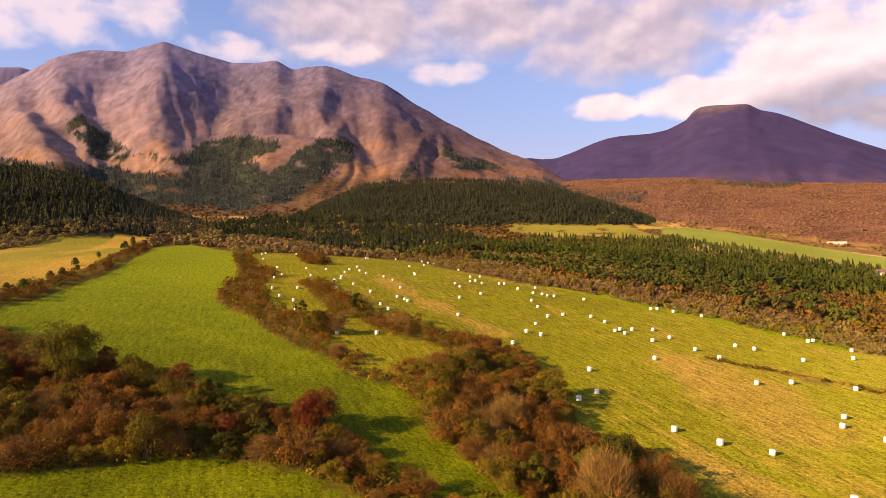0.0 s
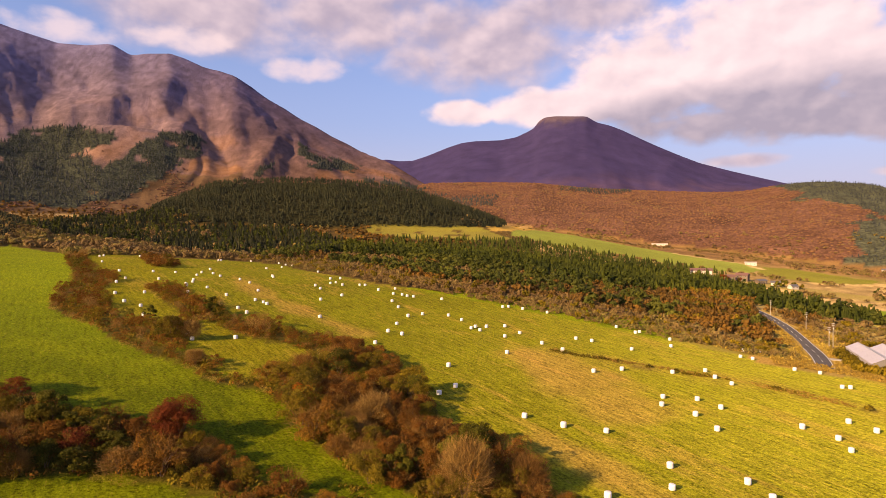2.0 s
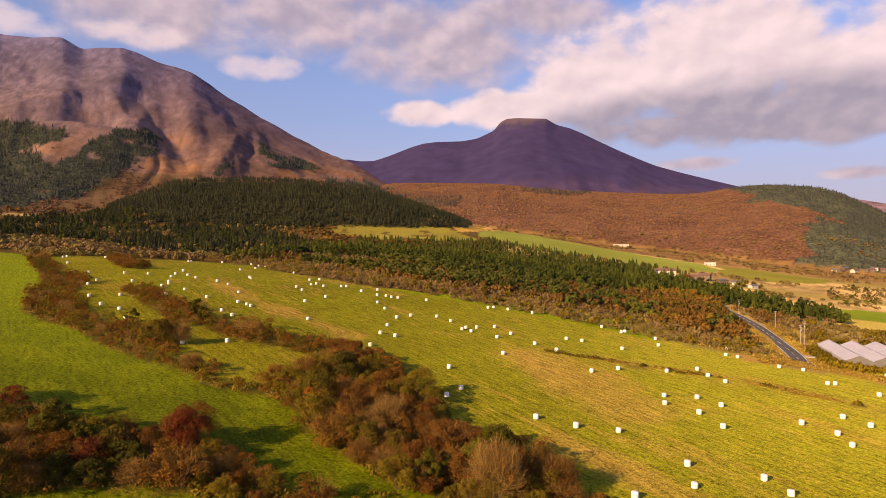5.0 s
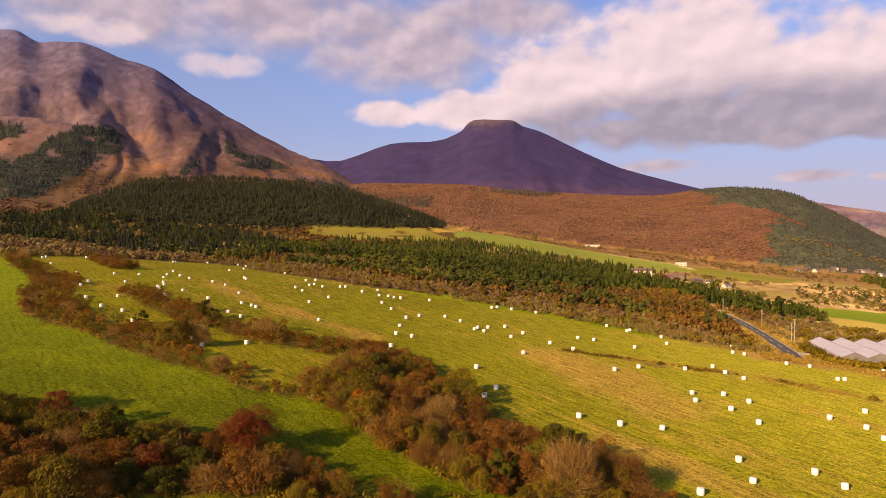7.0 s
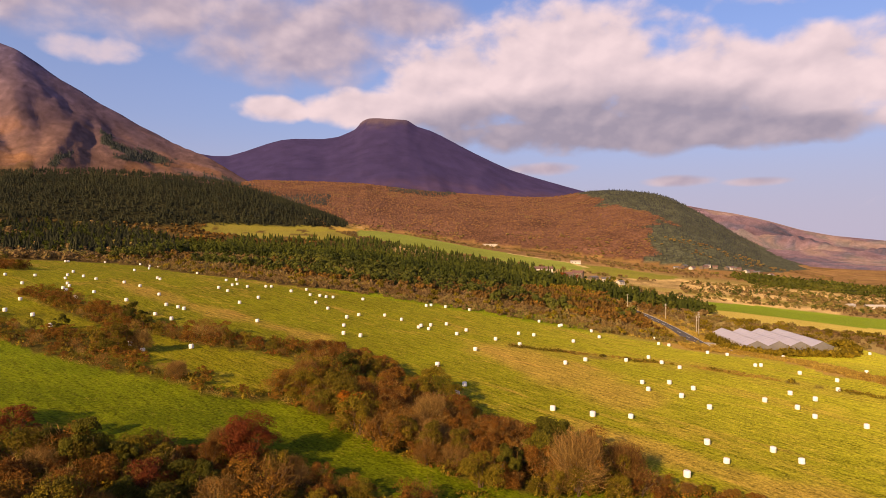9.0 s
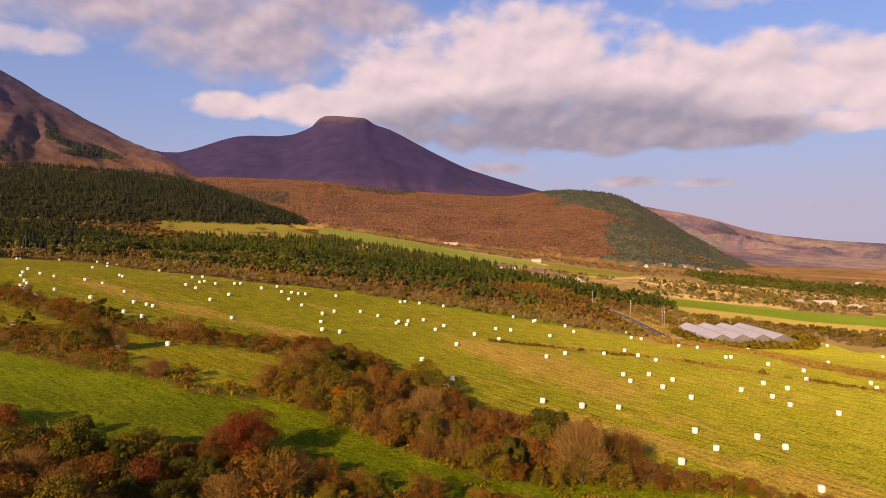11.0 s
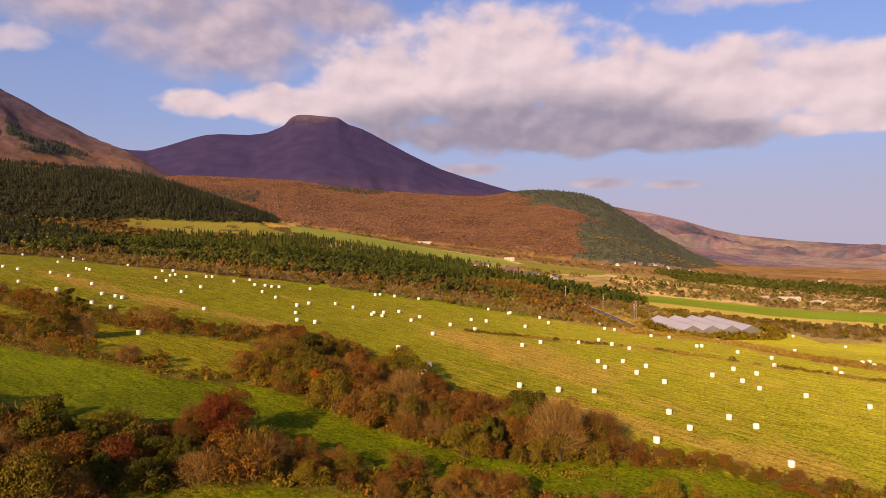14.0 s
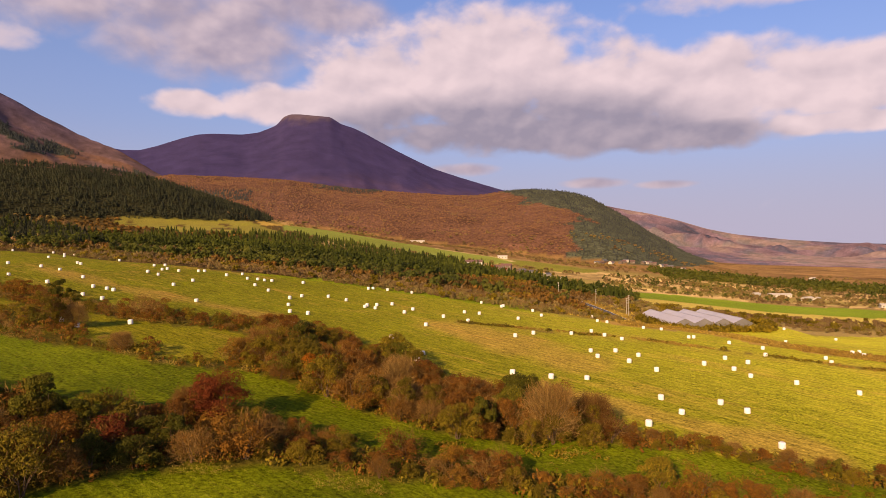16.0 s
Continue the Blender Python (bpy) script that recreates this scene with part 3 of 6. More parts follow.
# the two hedges that part the upper fields, by outline
UPPER_HEDGE = [(-258, 378), (-234, 350), (-206, 310), (-176, 274), (-157, 248), (-150, 229), (-126, 193), (-111, 181), (-97, 172), (-83, 159), (-72, 151), (-62, 146), (-52, 141), (-45, 134), (-36, 130), (-28, 128), (-22, 122),
               (-31, 138), (-37, 135), (-42, 137), (-47, 146), (-55, 151), (-61, 153), (-66, 173), (-72, 188), (-80, 194), (-86, 184), (-96, 186), (-105, 196), (-122, 217), (-133, 229), (-138, 243), (-147, 262), (-158, 273),
               (-170, 280), (-201, 320), (-238, 372)]
MIDDLE_HEDGE = [(-126, 249), (-112, 232), (-97, 216), (-82, 197), (-70, 191), (-60, 182), (-52, 177), (-46, 173), (-39, 171), (-32, 168), (-26, 163), (-21, 155), (-11, 168), (-19, 176), (-27, 184), (-37, 188),
                (-46, 190), (-55, 194), (-65, 200), (-72, 206), (-82, 224), (-91, 224), (-100, 235), (-115, 256)]
HEDGE_HEAD = [(-208, 384), (-178, 336), (-158, 310), (-148, 314), (-160, 342), (-198, 394)]
NEAR_HEDGE = [(-140, 58), (-100, 60), (-80, 62), (-66, 68), (-60, 73), (-55, 77), (-49, 82), (-42, 86), (-36, 88), (-29, 88), (-27, 100), (-30, 102), (-43, 104), (-50, 102), (-58, 103), (-67, 102), (-80, 107), (-87, 105), (-113, 108), (-140, 110)]
NEAR_HEDGE_END = [(-29, 88), (-25, 87), (-18, 85), (-12, 82), (-5, 80), (1, 78), (12, 74), (30, 70), (48, 64), (48, 70), (35, 74), (20, 78), (9, 82), (0, 85), (-8, 89), (-17, 93), (-24, 97), (-27, 100)]
YELLOW_FAR = [(-175, 900), (-163, 945), (-100, 985), (-41, 995), (15, 940), (45, 890), (20, 830), (-60, 800), (-115, 825)]
GREEN_FAR = [(44, 930), (49, 985), (110, 1340), (150, 1330), (240, 1085), (300, 985), (372, 905), (372, 850), (335, 790), (285, 765), (208, 800), (132, 860)]
STRAW_FAR = [(20, 945), (49, 990), (112, 1360), (60, 1380), (0, 1150), (-20, 1010)]
GREEN_VILLAGE = [(385, 880), (433, 910), (505, 820), (470, 780), (391, 728), (334, 773)]
STRAW_LINES = [([(-96, 276), (-73, 248), (-57, 232), (-39, 210), (-22, 192)], 6.0), ([(35, 184), (40, 158), (50, 138)], 12.0), ([(30, 120), (39, 110), (45, 103), (52, 95), (62, 88)], 5.5)]
# conifer stands on the massif, by bearing and height angle
STANDS = [[(-49.1, 10.9), (-47.5, 11.5), (-46.7, 10.7), (-43.5, 9.1), (-44.3, 8.4), (-46.1, 8.2), (-47.1, 9.3), (-48.7, 10.3)],
          [(-43.6, 9.0), (-41.5, 9.0), (-40.0, 9.6), (-38.6, 10.1), (-35.8, 10.8), (-32.0, 11.0), (-32.4, 10.0), (-34.4, 8.9), (-32.9, 8.0), (-34.9, 6.4), (-40.0, 6.3), (-39.5, 8.2)],
          [(-32.2, 8.5), (-31.0, 9.5), (-29.0, 10.8), (-26.4, 11.1), (-25.4, 10.4), (-25.9, 9.2), (-27.5, 8.1), (-30.0, 6.5), (-32.0, 5.5), (-34.9, 6.4), (-32.9, 8.0)],
          [(-62, 8.2), (-53.1, 8.0), (-49.5, 7.8), (-45.9, 7.7), (-41.3, 7.5), (-34.9, 6.9), (-32.0, 5.7), (-34.9, 5.1), (-39.5, 5.2), (-43.5, 5.2), (-52, 5.0), (-62, 5)],
          [(-21.8, 7.9), (-19.4, 9.0), (-19.2, 8.6), (-20.7, 7.9)], [(-17.9, 10.5), (-16.6, 10.0), (-14.0, 9.0), (-11.4, 8.2), (-12.9, 8.2), (-15.5, 8.5), (-17.6, 9.5)], [(-12, 7.4), (-8, 7.2), (-2.2, 5.3), (-4.5, 4.7), (-10.8, 5.9)]]


def stand(x, y, z):
    """Whether a place on the massif carries conifers."""
    a, e = np.degrees(np.arctan2(x, y)), np.degrees(np.arctan2(z, np.hypot(x, y)))
    u, v = 0.8 * fbm(x / 60, y / 60, 4, 76), 0.45 * fbm(x / 50, y / 50, 4, 77)
    hit = np.zeros(np.shape(x), bool)
    for poly in STANDS:
        hit |= inside(a + u, e + v, poly)
    return hit & ((v < 0.12) | (fbm(x / 45, y / 45, 3, 75) > -0.25))


GREEN_RIGHT = [(262, 450), (300, 480), (330, 525), (395, 522), (474, 458), (560, 400), (520, 330), (440, 350), (354, 385), (310, 418)]
YELLOW_RIGHT = [(244, 415), (262, 450), (310, 418), (354, 385), (440, 350), (520, 330), (500, 255), (430, 240), (350, 280), (290, 320), (255, 365)]
YELLOW_LEFT = [(-178, 150), (-200, 184), (-231, 232), (-284, 305), (-346, 380), (-395, 450), (-442, 500), (-428, 426), (-429, 388), (-428, 363), (-362, 288), (-330, 230), (-290, 140)]
GREEN_LEFT = [(-158, 124), (-168, 148), (-191, 182), (-222, 232), (-275, 305), (-327, 377), (-363, 428), (-348, 444), (-281, 391), (-250, 372), (-232, 352), (-204, 314), (-174, 278), (-152, 240), (-118, 195), (-60, 150), (-25, 125), (0, 98), (-30, 60), (-120, 60)]
INNER_FIELDS = HEDGE_A[:11] + [(-22, 150)] + HEDGE_B[9::-1]


def land_cover(x, y, z):
    """Base colour, with far haze and the cone's shade in it, and kind (mown, grass, wooded) of the ground at each
    place.
    """
    r, a = np.hypot(x, y), np.degrees(np.arctan2(x, y))
    n1, n2, n3 = fbm(x / 90, y / 90, 4, 71), fbm(x / 330, y / 330, 4, 72), fbm(x / 30, y / 30, 3, 73)
    n4 = fbm(x / 11, y / 11, 3, 74)
    col = np.zeros((len(x), 3))
    kind = np.zeros((len(x), 3))

    def lay(mask, rgb, k):
        col[mask], kind[mask] = rgb, k

    lay(r >= 0, (0.105, 0.075, 0.022), (0, 0, 0))
    # the plain beyond the near fields: dry grassland, with bands of farmland
    lay((r > 200) & (a > 5), (0.270, 0.195, 0.072), (0, 0.3, 0))
    lay((r > 200) & (r < 345) & (a > 20), (0.235, 0.190, 0.042), (0, 0.4, 0))
    lay(r > 560, (0.215, 0.130, 0.045), (0, 0.05, 0))
    plain_tone = np.array([0.370, 0.262, 0.112]) * (1 + 0.6 * n3[:, None] + 0.5 * n4[:, None])
    col[r > 560] = plain_tone[r > 560]
    lay((r > 560) & (n1 + 0.6 * n3 > 0.08), (0.245, 0.165, 0.066), (0, 0, 0.5))
    lay((r > 700) & (a > 12) & (np.sin(x / 70 + y / 45 + n2 * 3) > 0.55), (0.245, 0.190, 0.062), (0, 0.2, 0))
    foot = (smooth(930, 1060, r) * smooth(2, 6, a))[:, None]
    col[:] = (1 - foot) * col + foot * np.array([0.185, 0.108, 0.044]) * (1 + 0.5 * n3[:, None] + 0.4 * n1[:, None])
    # near fields
    lay((r >= 200) & (a <= 5) & (r < 1000), (0.085, 0.056, 0.018), (0, 0, 0.3))
    lay((r < 300 + 14 * n3) & (y > -400) & (a < 20) & (a > -20), (0.078, 0.100, 0.004), (0, 1, 0))
    lay(r < 200, (0.078, 0.100, 0.004), (0, 1, 0))
    lay(inside(x, y, GREEN_LEFT), (0.078, 0.100, 0.004), (0, 1, 0))
    lay(inside(x, y, YELLOW_LEFT), (0.290, 0.215, 0.040), (0, 0.7, 0))
    yl = inside(x, y, YELLOW_LEFT)
    bands = fbm((0.81 * y - 0.58 * x) / 110, (0.81 * x + 0.58 * y) / 16, 4, 81)
    t = smooth(-0.3, 0.3, bands + 0.25 * n3)[:, None]
    col[yl] = ((1 - t) * np.array([0.225, 0.200, 0.030]) + t * np.array([0.400, 0.255, 0.045]))[yl]
    lay(inside(x, y, BALE_FIELD), (0.225, 0.200, 0.012), (1, 0.5, 0))
    lay(inside(x, y, INNER_FIELDS), (0.150, 0.140, 0.007), (0.7, 0.7, 0))
    lay(inside(x, y, YELLOW_FAR) & (n3 < 0.3), (0.175, 0.155, 0.032), (0, 0.35, 0))
    lay(inside(x, y, STRAW_FAR), (0.330, 0.215, 0.050), (0, 0.2, 0))
    lay(inside(x, y, GREEN_FAR), (0.165, 0.195, 0.036), (0, 0.15, 0))
    lay(inside(x, y, GREEN_VILLAGE), (0.160, 0.155, 0.026), (0, 0.4, 0))
    lay(away(x, y, GREEN_FAR[5:8]) < 5, (0.400, 0.310, 0.140), (0, 0, 0))
    lay(inside(x, y, GREEN_RIGHT), (0.145, 0.205, 0.016), (0, 0.3, 0))
    lay(inside(x, y, YELLOW_RIGHT), (0.400, 0.320, 0.075), (0, 0.1, 0))
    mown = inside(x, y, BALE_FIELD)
    # greener west, yellower east; the brighter haze and light there is painted in
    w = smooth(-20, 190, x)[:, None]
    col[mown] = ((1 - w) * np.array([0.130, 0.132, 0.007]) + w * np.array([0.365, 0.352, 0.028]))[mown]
    dry = 0.0
    for line, half in STRAW_LINES:
        dry = np.maximum(dry, 1 - smooth(0.35, 1.2, away(x, y, line) / half + 0.9 * n3 + 0.5 * n4))
    dry = np.maximum(dry, 0.5 * (1 - smooth(2, 9, away(x, y, MIDLINE) + 5 * n3 + 3 * n4)))
    dry = (0.52 * np.broadcast_to(dry, x.shape) * mown)[:, None]
    col[:] = (1 - dry) * col + dry * np.array([0.330, 0.195, 0.052])
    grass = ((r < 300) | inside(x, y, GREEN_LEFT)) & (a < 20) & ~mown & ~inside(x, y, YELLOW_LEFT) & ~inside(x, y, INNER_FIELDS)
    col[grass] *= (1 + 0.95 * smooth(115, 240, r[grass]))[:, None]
    # rough ground under the hedges and on the untilled strip
    rough = (away(x, y, HEDGE_L) < 7)
    for poly in (COPSE, LOW_HEDGE, NEAR_HEDGE, NEAR_HEDGE_END, UPPER_HEDGE, MIDDLE_HEDGE, HEDGE_HEAD):
        rough |= inside(x + 2.5 * n4, y + 2.5 * n3, poly)
    lay(rough & (r < 600), (0.085, 0.066, 0.012), (0, 0.7, 0))
    strip = away(x, y, DRY_STRIP) < 7.5 + 5 * n3
    lay(strip, (0.340, 0.215, 0.058), (0, 0.1, 0))
    lay(away(x, y, ROAD[2:]) < 9 + 4 * n3, (0.290, 0.200, 0.062), (0, 0.2, 0))
    lay((away(x, y, MIDLINE) < 1.6 + 2.4 * n3) & (n4 > 0.0), (0.160, 0.115, 0.026), (0, 0.3, 0))
    # hills
    over = z - plain(x, y)
    up = over > 6
    form = land(x, y, True)[1]
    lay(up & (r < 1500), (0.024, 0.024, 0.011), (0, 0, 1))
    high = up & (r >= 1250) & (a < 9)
    # massif: distance haze put into the colour, mauve with height, paler to the left
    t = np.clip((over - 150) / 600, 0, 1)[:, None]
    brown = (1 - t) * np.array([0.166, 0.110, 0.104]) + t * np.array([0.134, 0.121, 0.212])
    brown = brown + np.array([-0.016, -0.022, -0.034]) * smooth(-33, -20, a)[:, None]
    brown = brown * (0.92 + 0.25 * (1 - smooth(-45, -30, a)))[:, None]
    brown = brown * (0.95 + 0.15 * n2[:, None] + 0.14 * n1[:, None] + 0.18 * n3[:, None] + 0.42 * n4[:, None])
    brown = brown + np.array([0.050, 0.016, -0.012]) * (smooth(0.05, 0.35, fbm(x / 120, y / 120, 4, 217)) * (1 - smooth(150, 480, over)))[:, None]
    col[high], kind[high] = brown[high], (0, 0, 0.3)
    low = (high & (a < -22) & (over < 110 + 50 * n1))
    col[low] = (np.array([0.100, 0.062, 0.034]) * (1 + 0.4 * n1[:, None] + 0.5 * n3[:, None]))[low]
    wood = high & stand(x, y, z)
    lay(wood, (0.042, 0.048, 0.034), (0, 0, 1))
    slope = up & (form == 4)
    orange = np.array([0.112, 0.057, 0.038]) * (1 + 0.25 * n1[:, None] + 0.2 * n3[:, None])
    col[slope], kind[slope] = orange[slope], (0, 0, 0.9)
    # conifer end of the slope, ground colour lightened and greyed for haze
    lay(slope & (a > 27.5 + 6 * n2 + 2.5 * fbm(x / 60, y / 60, 3, 78) - (r - 1700) / 300) & (n1 > -0.8), (0.060, 0.066, 0.044), (0, 0, 1))
    # cone: cloud shadow painted as dark purple, sunlit summit as a paler cap
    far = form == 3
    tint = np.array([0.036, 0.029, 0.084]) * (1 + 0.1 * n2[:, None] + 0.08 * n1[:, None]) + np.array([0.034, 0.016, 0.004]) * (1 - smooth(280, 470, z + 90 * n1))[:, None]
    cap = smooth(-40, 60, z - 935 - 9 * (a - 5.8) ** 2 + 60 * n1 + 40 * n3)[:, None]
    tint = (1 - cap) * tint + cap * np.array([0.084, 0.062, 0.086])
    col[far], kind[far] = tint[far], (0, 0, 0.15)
    # far ridge: distance haze mixed into the base colour as mauve
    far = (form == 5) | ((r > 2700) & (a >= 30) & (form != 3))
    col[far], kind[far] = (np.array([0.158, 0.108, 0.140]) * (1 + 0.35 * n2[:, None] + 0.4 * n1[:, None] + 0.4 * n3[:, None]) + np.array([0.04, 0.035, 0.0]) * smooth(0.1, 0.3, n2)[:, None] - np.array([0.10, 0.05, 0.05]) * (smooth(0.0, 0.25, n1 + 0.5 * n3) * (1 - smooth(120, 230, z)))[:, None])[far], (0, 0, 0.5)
    return np.clip(col, 0.004, 0.8), kind


def build_ground():
    fine = np.arange(-62, 62.01, 0.22)
    rest = np.arange(68, 292, 4.0)
    azs = np.radians(np.concatenate([fine, rest]))
    azs = azs[:len(azs) // 2 * 2]
    rings = np.concatenate([np.exp(np.arange(np.log(10), np.log(900), 0.021)), np.exp(np.arange(np.log(900), np.log(4940), 0.0115)), [4940]])
    rr, aa = np.meshgrid(rings, azs, indexing="ij")
    x, y = (rr * np.sin(aa)).ravel(), (rr * np.cos(aa)).ravel()
    z = land(x, y)
    m, n = len(rings), len(azs)
    i, j = np.meshgrid(np.arange(m - 1), np.arange(n), indexing="ij")
    j2 = (j + 1) % n
    faces = np.stack([i * n + j, i * n + j2, (i + 1) * n + j2, (i + 1) * n + j], -1).reshape(-1, 4)
    verts = np.stack([x, y, z], 1)
    # close the middle under the camera
    centre = len(verts)
    verts = np.vstack([verts, [[0, 0, float(land(np.array([0.0]), np.array([0.0]))[0])]]])
    k = np.arange(0, n, 2)
    cap = np.stack([np.full(len(k), centre), (k + 2) % n, (k + 1) % n, k], 1)
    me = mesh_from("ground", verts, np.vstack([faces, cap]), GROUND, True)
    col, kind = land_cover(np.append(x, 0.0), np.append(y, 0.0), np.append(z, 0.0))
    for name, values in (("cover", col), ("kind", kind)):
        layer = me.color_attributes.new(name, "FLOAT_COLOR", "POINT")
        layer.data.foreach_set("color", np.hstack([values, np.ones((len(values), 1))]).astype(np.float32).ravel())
    return tagged(new("ground", me), "rolling farmland of mown fields rising to wooded autumn mountains", "ground", kind="structure")


ground = build_ground()


def height(x, y):
    return float(land(np.array([float(x)]), np.array([float(y)]))[0])
# ---- plants ----
rng = np.random.default_rng(7)


def part(name, me, parent, label=""):
    ob = new(name, me)
    ob.parent = parent
    return tagged(ob, label)


def cards(centres, normals, size, r, ratio=0.62, jitter=0.9):
    """Small bent leaf clumps: two triangles each, folded along the middle."""
    n = len(centres)
    d = normals + r.normal(0, jitter, (n, 3))
    d /= np.linalg.norm(d, axis=1)[:, None]
    side = np.cross(d, r.normal(0, 1, (n, 3)))
    side /= np.linalg.norm(side, axis=1)[:, None]
    up = np.cross(d, side)
    s = (size * r.uniform(0.6, 1.4, n))[:, None]
    fold = d * s * 0.3
    v = np.stack([centres - side * s, centres - up * s * ratio - fold, centres + side * s, centres + up * s * ratio - fold], 1).reshape(-1, 3)
    k = np.arange(n) * 4
    return v, np.stack([k, k + 1, k + 2, k + 3], 1)


def limb(points, radii, sides=5):
    """A tapered limb along a line of places."""
    v, f = [], []
    for p, rad in zip(points, radii):
        for k in range(sides):
            a = 2 * math.pi * k / sides
            v.append((p[0] + rad * math.cos(a), p[1] + rad * math.sin(a), p[2]))
    for i in range(len(points) - 1):
        for k in range(sides):
            a, b = i * sides + k, i * sides + (k + 1) % sides
            f.append((a, b, b + sides, a + sides))
    return np.array(v), np.array(f)


def join(pieces):
    vs, fs, at = [], [], 0
    for v, f in pieces:
        vs.append(v)
        fs.append(f + at)
        at += len(v)
    return np.vstack(vs), np.vstack(fs)


def stems(r, height_m, spread, count, base=0.12):
    out = []
    for k in range(count):
        a = r.uniform(0, 6.28)
        reach = spread * r.uniform(0.3, 0.85)
        top = height_m * r.uniform(0.6, 0.9)
        pts = [(r.normal(0, 0.1), r.normal(0, 0.1), -0.3)]
        for s in (0.3, 0.6, 1.0):
            pts.append((math.cos(a) * reach * s ** 1.3 + r.normal(0, 0.12), math.sin(a) * reach * s ** 1.3 + r.normal(0, 0.12), top * s))
        out.append(limb(pts, [base, base * 0.7, base * 0.45, base * 0.12]))
    return join(out)


def leafy_crown(r, rad, low, high, clumps, leaves, size):
    """A crown of several uneven lobes, each a shell of leaf clumps with gaps between."""
    cs, ns = [], []
    for k in range(clumps):
        a, q = r.uniform(0, 6.28), math.sqrt(r.uniform(0, 1))
        h = low + (high - low) * r.uniform(0.12, 0.95)
        w = rad * (0.55 + 0.45 * math.sin(math.pi * min(1, max(0, (h - low) / (high - low) * 0.9 + 0.15)))) * 0.92
        c = np.array([math.cos(a) * q * w, math.sin(a) * q * w, h])
        lobe = rad * r.uniform(0.16, 0.44)
        d = r.normal(0, 1, (leaves, 3))
        d /= np.linalg.norm(d, axis=1)[:, None]
        d[:, 2] = np.where(d[:, 2] < -0.4, -d[:, 2], d[:, 2])
        cs.append(c + d * lobe * (r.uniform(0.55, 1.12, leaves) ** 0.6)[:, None] * np.array([1, 1, 0.85]))
        ns.append(d)
    cs, ns = np.vstack(cs), np.vstack(ns)
    cs[:, 2] = np.maximum(cs[:, 2], 0.12)
    return cards(cs, ns, size, r, 0.62, 0.42)


def twig_fan(r, rad, high, count, from_low=0.25):
    """Bare crown: fine twigs that fan out and up from the limbs, each a slim tapered blade."""
    v, f = [], []
    a = r.uniform(0, 6.28, count)
    lift = r.uniform(from_low, 1.0, count)
    q = np.sqrt(r.uniform(0.05, 1, count))
    w = rad * np.sqrt(np.clip(1 - (lift * 1.02 - 0.25) ** 2 * 1.15, 0.05, 1))
    tip = np.stack([np.cos(a) * q * w, np.sin(a) * q * w, lift * high], 1)
    tip += r.normal(0, 0.12 * rad, (count, 3))
    hub = np.array([0, 0, 0.2 * high])
    root = hub + (tip - hub) * r.uniform(0.62, 0.86, count)[:, None] + r.normal(0, 0.09 * rad, (count, 3))
    root[:, 2] = np.maximum(root[:, 2], 0.1)
    side = np.cross(tip - root, r.normal(0, 1, (count, 3)))
    side /= np.linalg.norm(side, axis=1)[:, None]
    wide = 0.016 + 0.014 * r.uniform(0, 1, count)[:, None]
    mid = (tip + root) / 2 + r.normal(0, 0.05 * rad, (count, 3))
    v = np.stack([root - side * wide, mid - side * wide * 0.8, tip, mid + side * wide * 0.8], 1).reshape(-1, 3)
    k = np.arange(count) * 4
    return v, np.stack([k, k + 1, k + 2, k + 3], 1)


def plant(name, kind, seed, rad, high, low=0.0, clumps=14, leaves=95, size=0.2, trunks=5, base=0.10, twigs=0, label="", category="shrub"):
    """One shrub or tree at the origin: an empty with limbs and crown under it."""
    r = np.random.default_rng(seed)
    top = tagged(new(name), label, category)
    part("trunk", mesh_from("trunk", *stems(r, high, rad, trunks, base), BARK, True), top)
    if clumps:
        part("crown", mesh_from("crown", *leafy_crown(r, rad, low, high, clumps, leaves, size), LEAF[kind]), top)
    if twigs:
        part("bare_crown", mesh_from("bare_crown", *twig_fan(r, rad, high, twigs), TWIG), top)["kind"] = "stuff"
    return top


# one of each sort; the hedges are made of their copies
SORTS = {
    "russet": [plant("shrub", "russet", 11 + k, 2.4 + 0.5 * k, 2.7 + 0.6 * k, 0.1, 17, 230, 0.095, 6, 0.06, 600, "russet-brown autumn shrub in a field hedge") for k in range(3)],
    "olive": [plant("shrub", "olive", 21 + k, 2.3 + 0.5 * k, 2.5 + 0.7 * k, 0.0, 17, 230, 0.10, 6, 0.06, 200, "olive-green shrub turning yellow in a field hedge") for k in range(3)],
    "green": [plant("shrub", "green", 31 + k, 2.3 + 0.4 * k, 3.0 + 0.8 * k, 0.0, 18, 200, 0.105, 4, 0.08, 150, "dark green leafy shrub in a field hedge") for k in range(2)],
    "bare": [plant("shrub", "russet", 41 + k, 2.5 + 0.5 * k, 2.9 + 0.7 * k, 0.2, 8, 90, 0.075, 8, 0.07, 2300, "nearly bare tan shrub with fine twigs in a field hedge") for k in range(2)],
    "red": [plant("shrub", "red", 51, 2.2, 2.8, 0.1, 15, 200, 0.088, 5, 0.07, 500, "dark red autumn shrub in a field hedge")],
    "orange": [plant("shrub", "orange", 61, 1.7, 2.4, 0.1, 11, 130, 0.10, 4, 0.06, 200, "bright orange autumn shrub in a field hedge")],
}
USED = set()


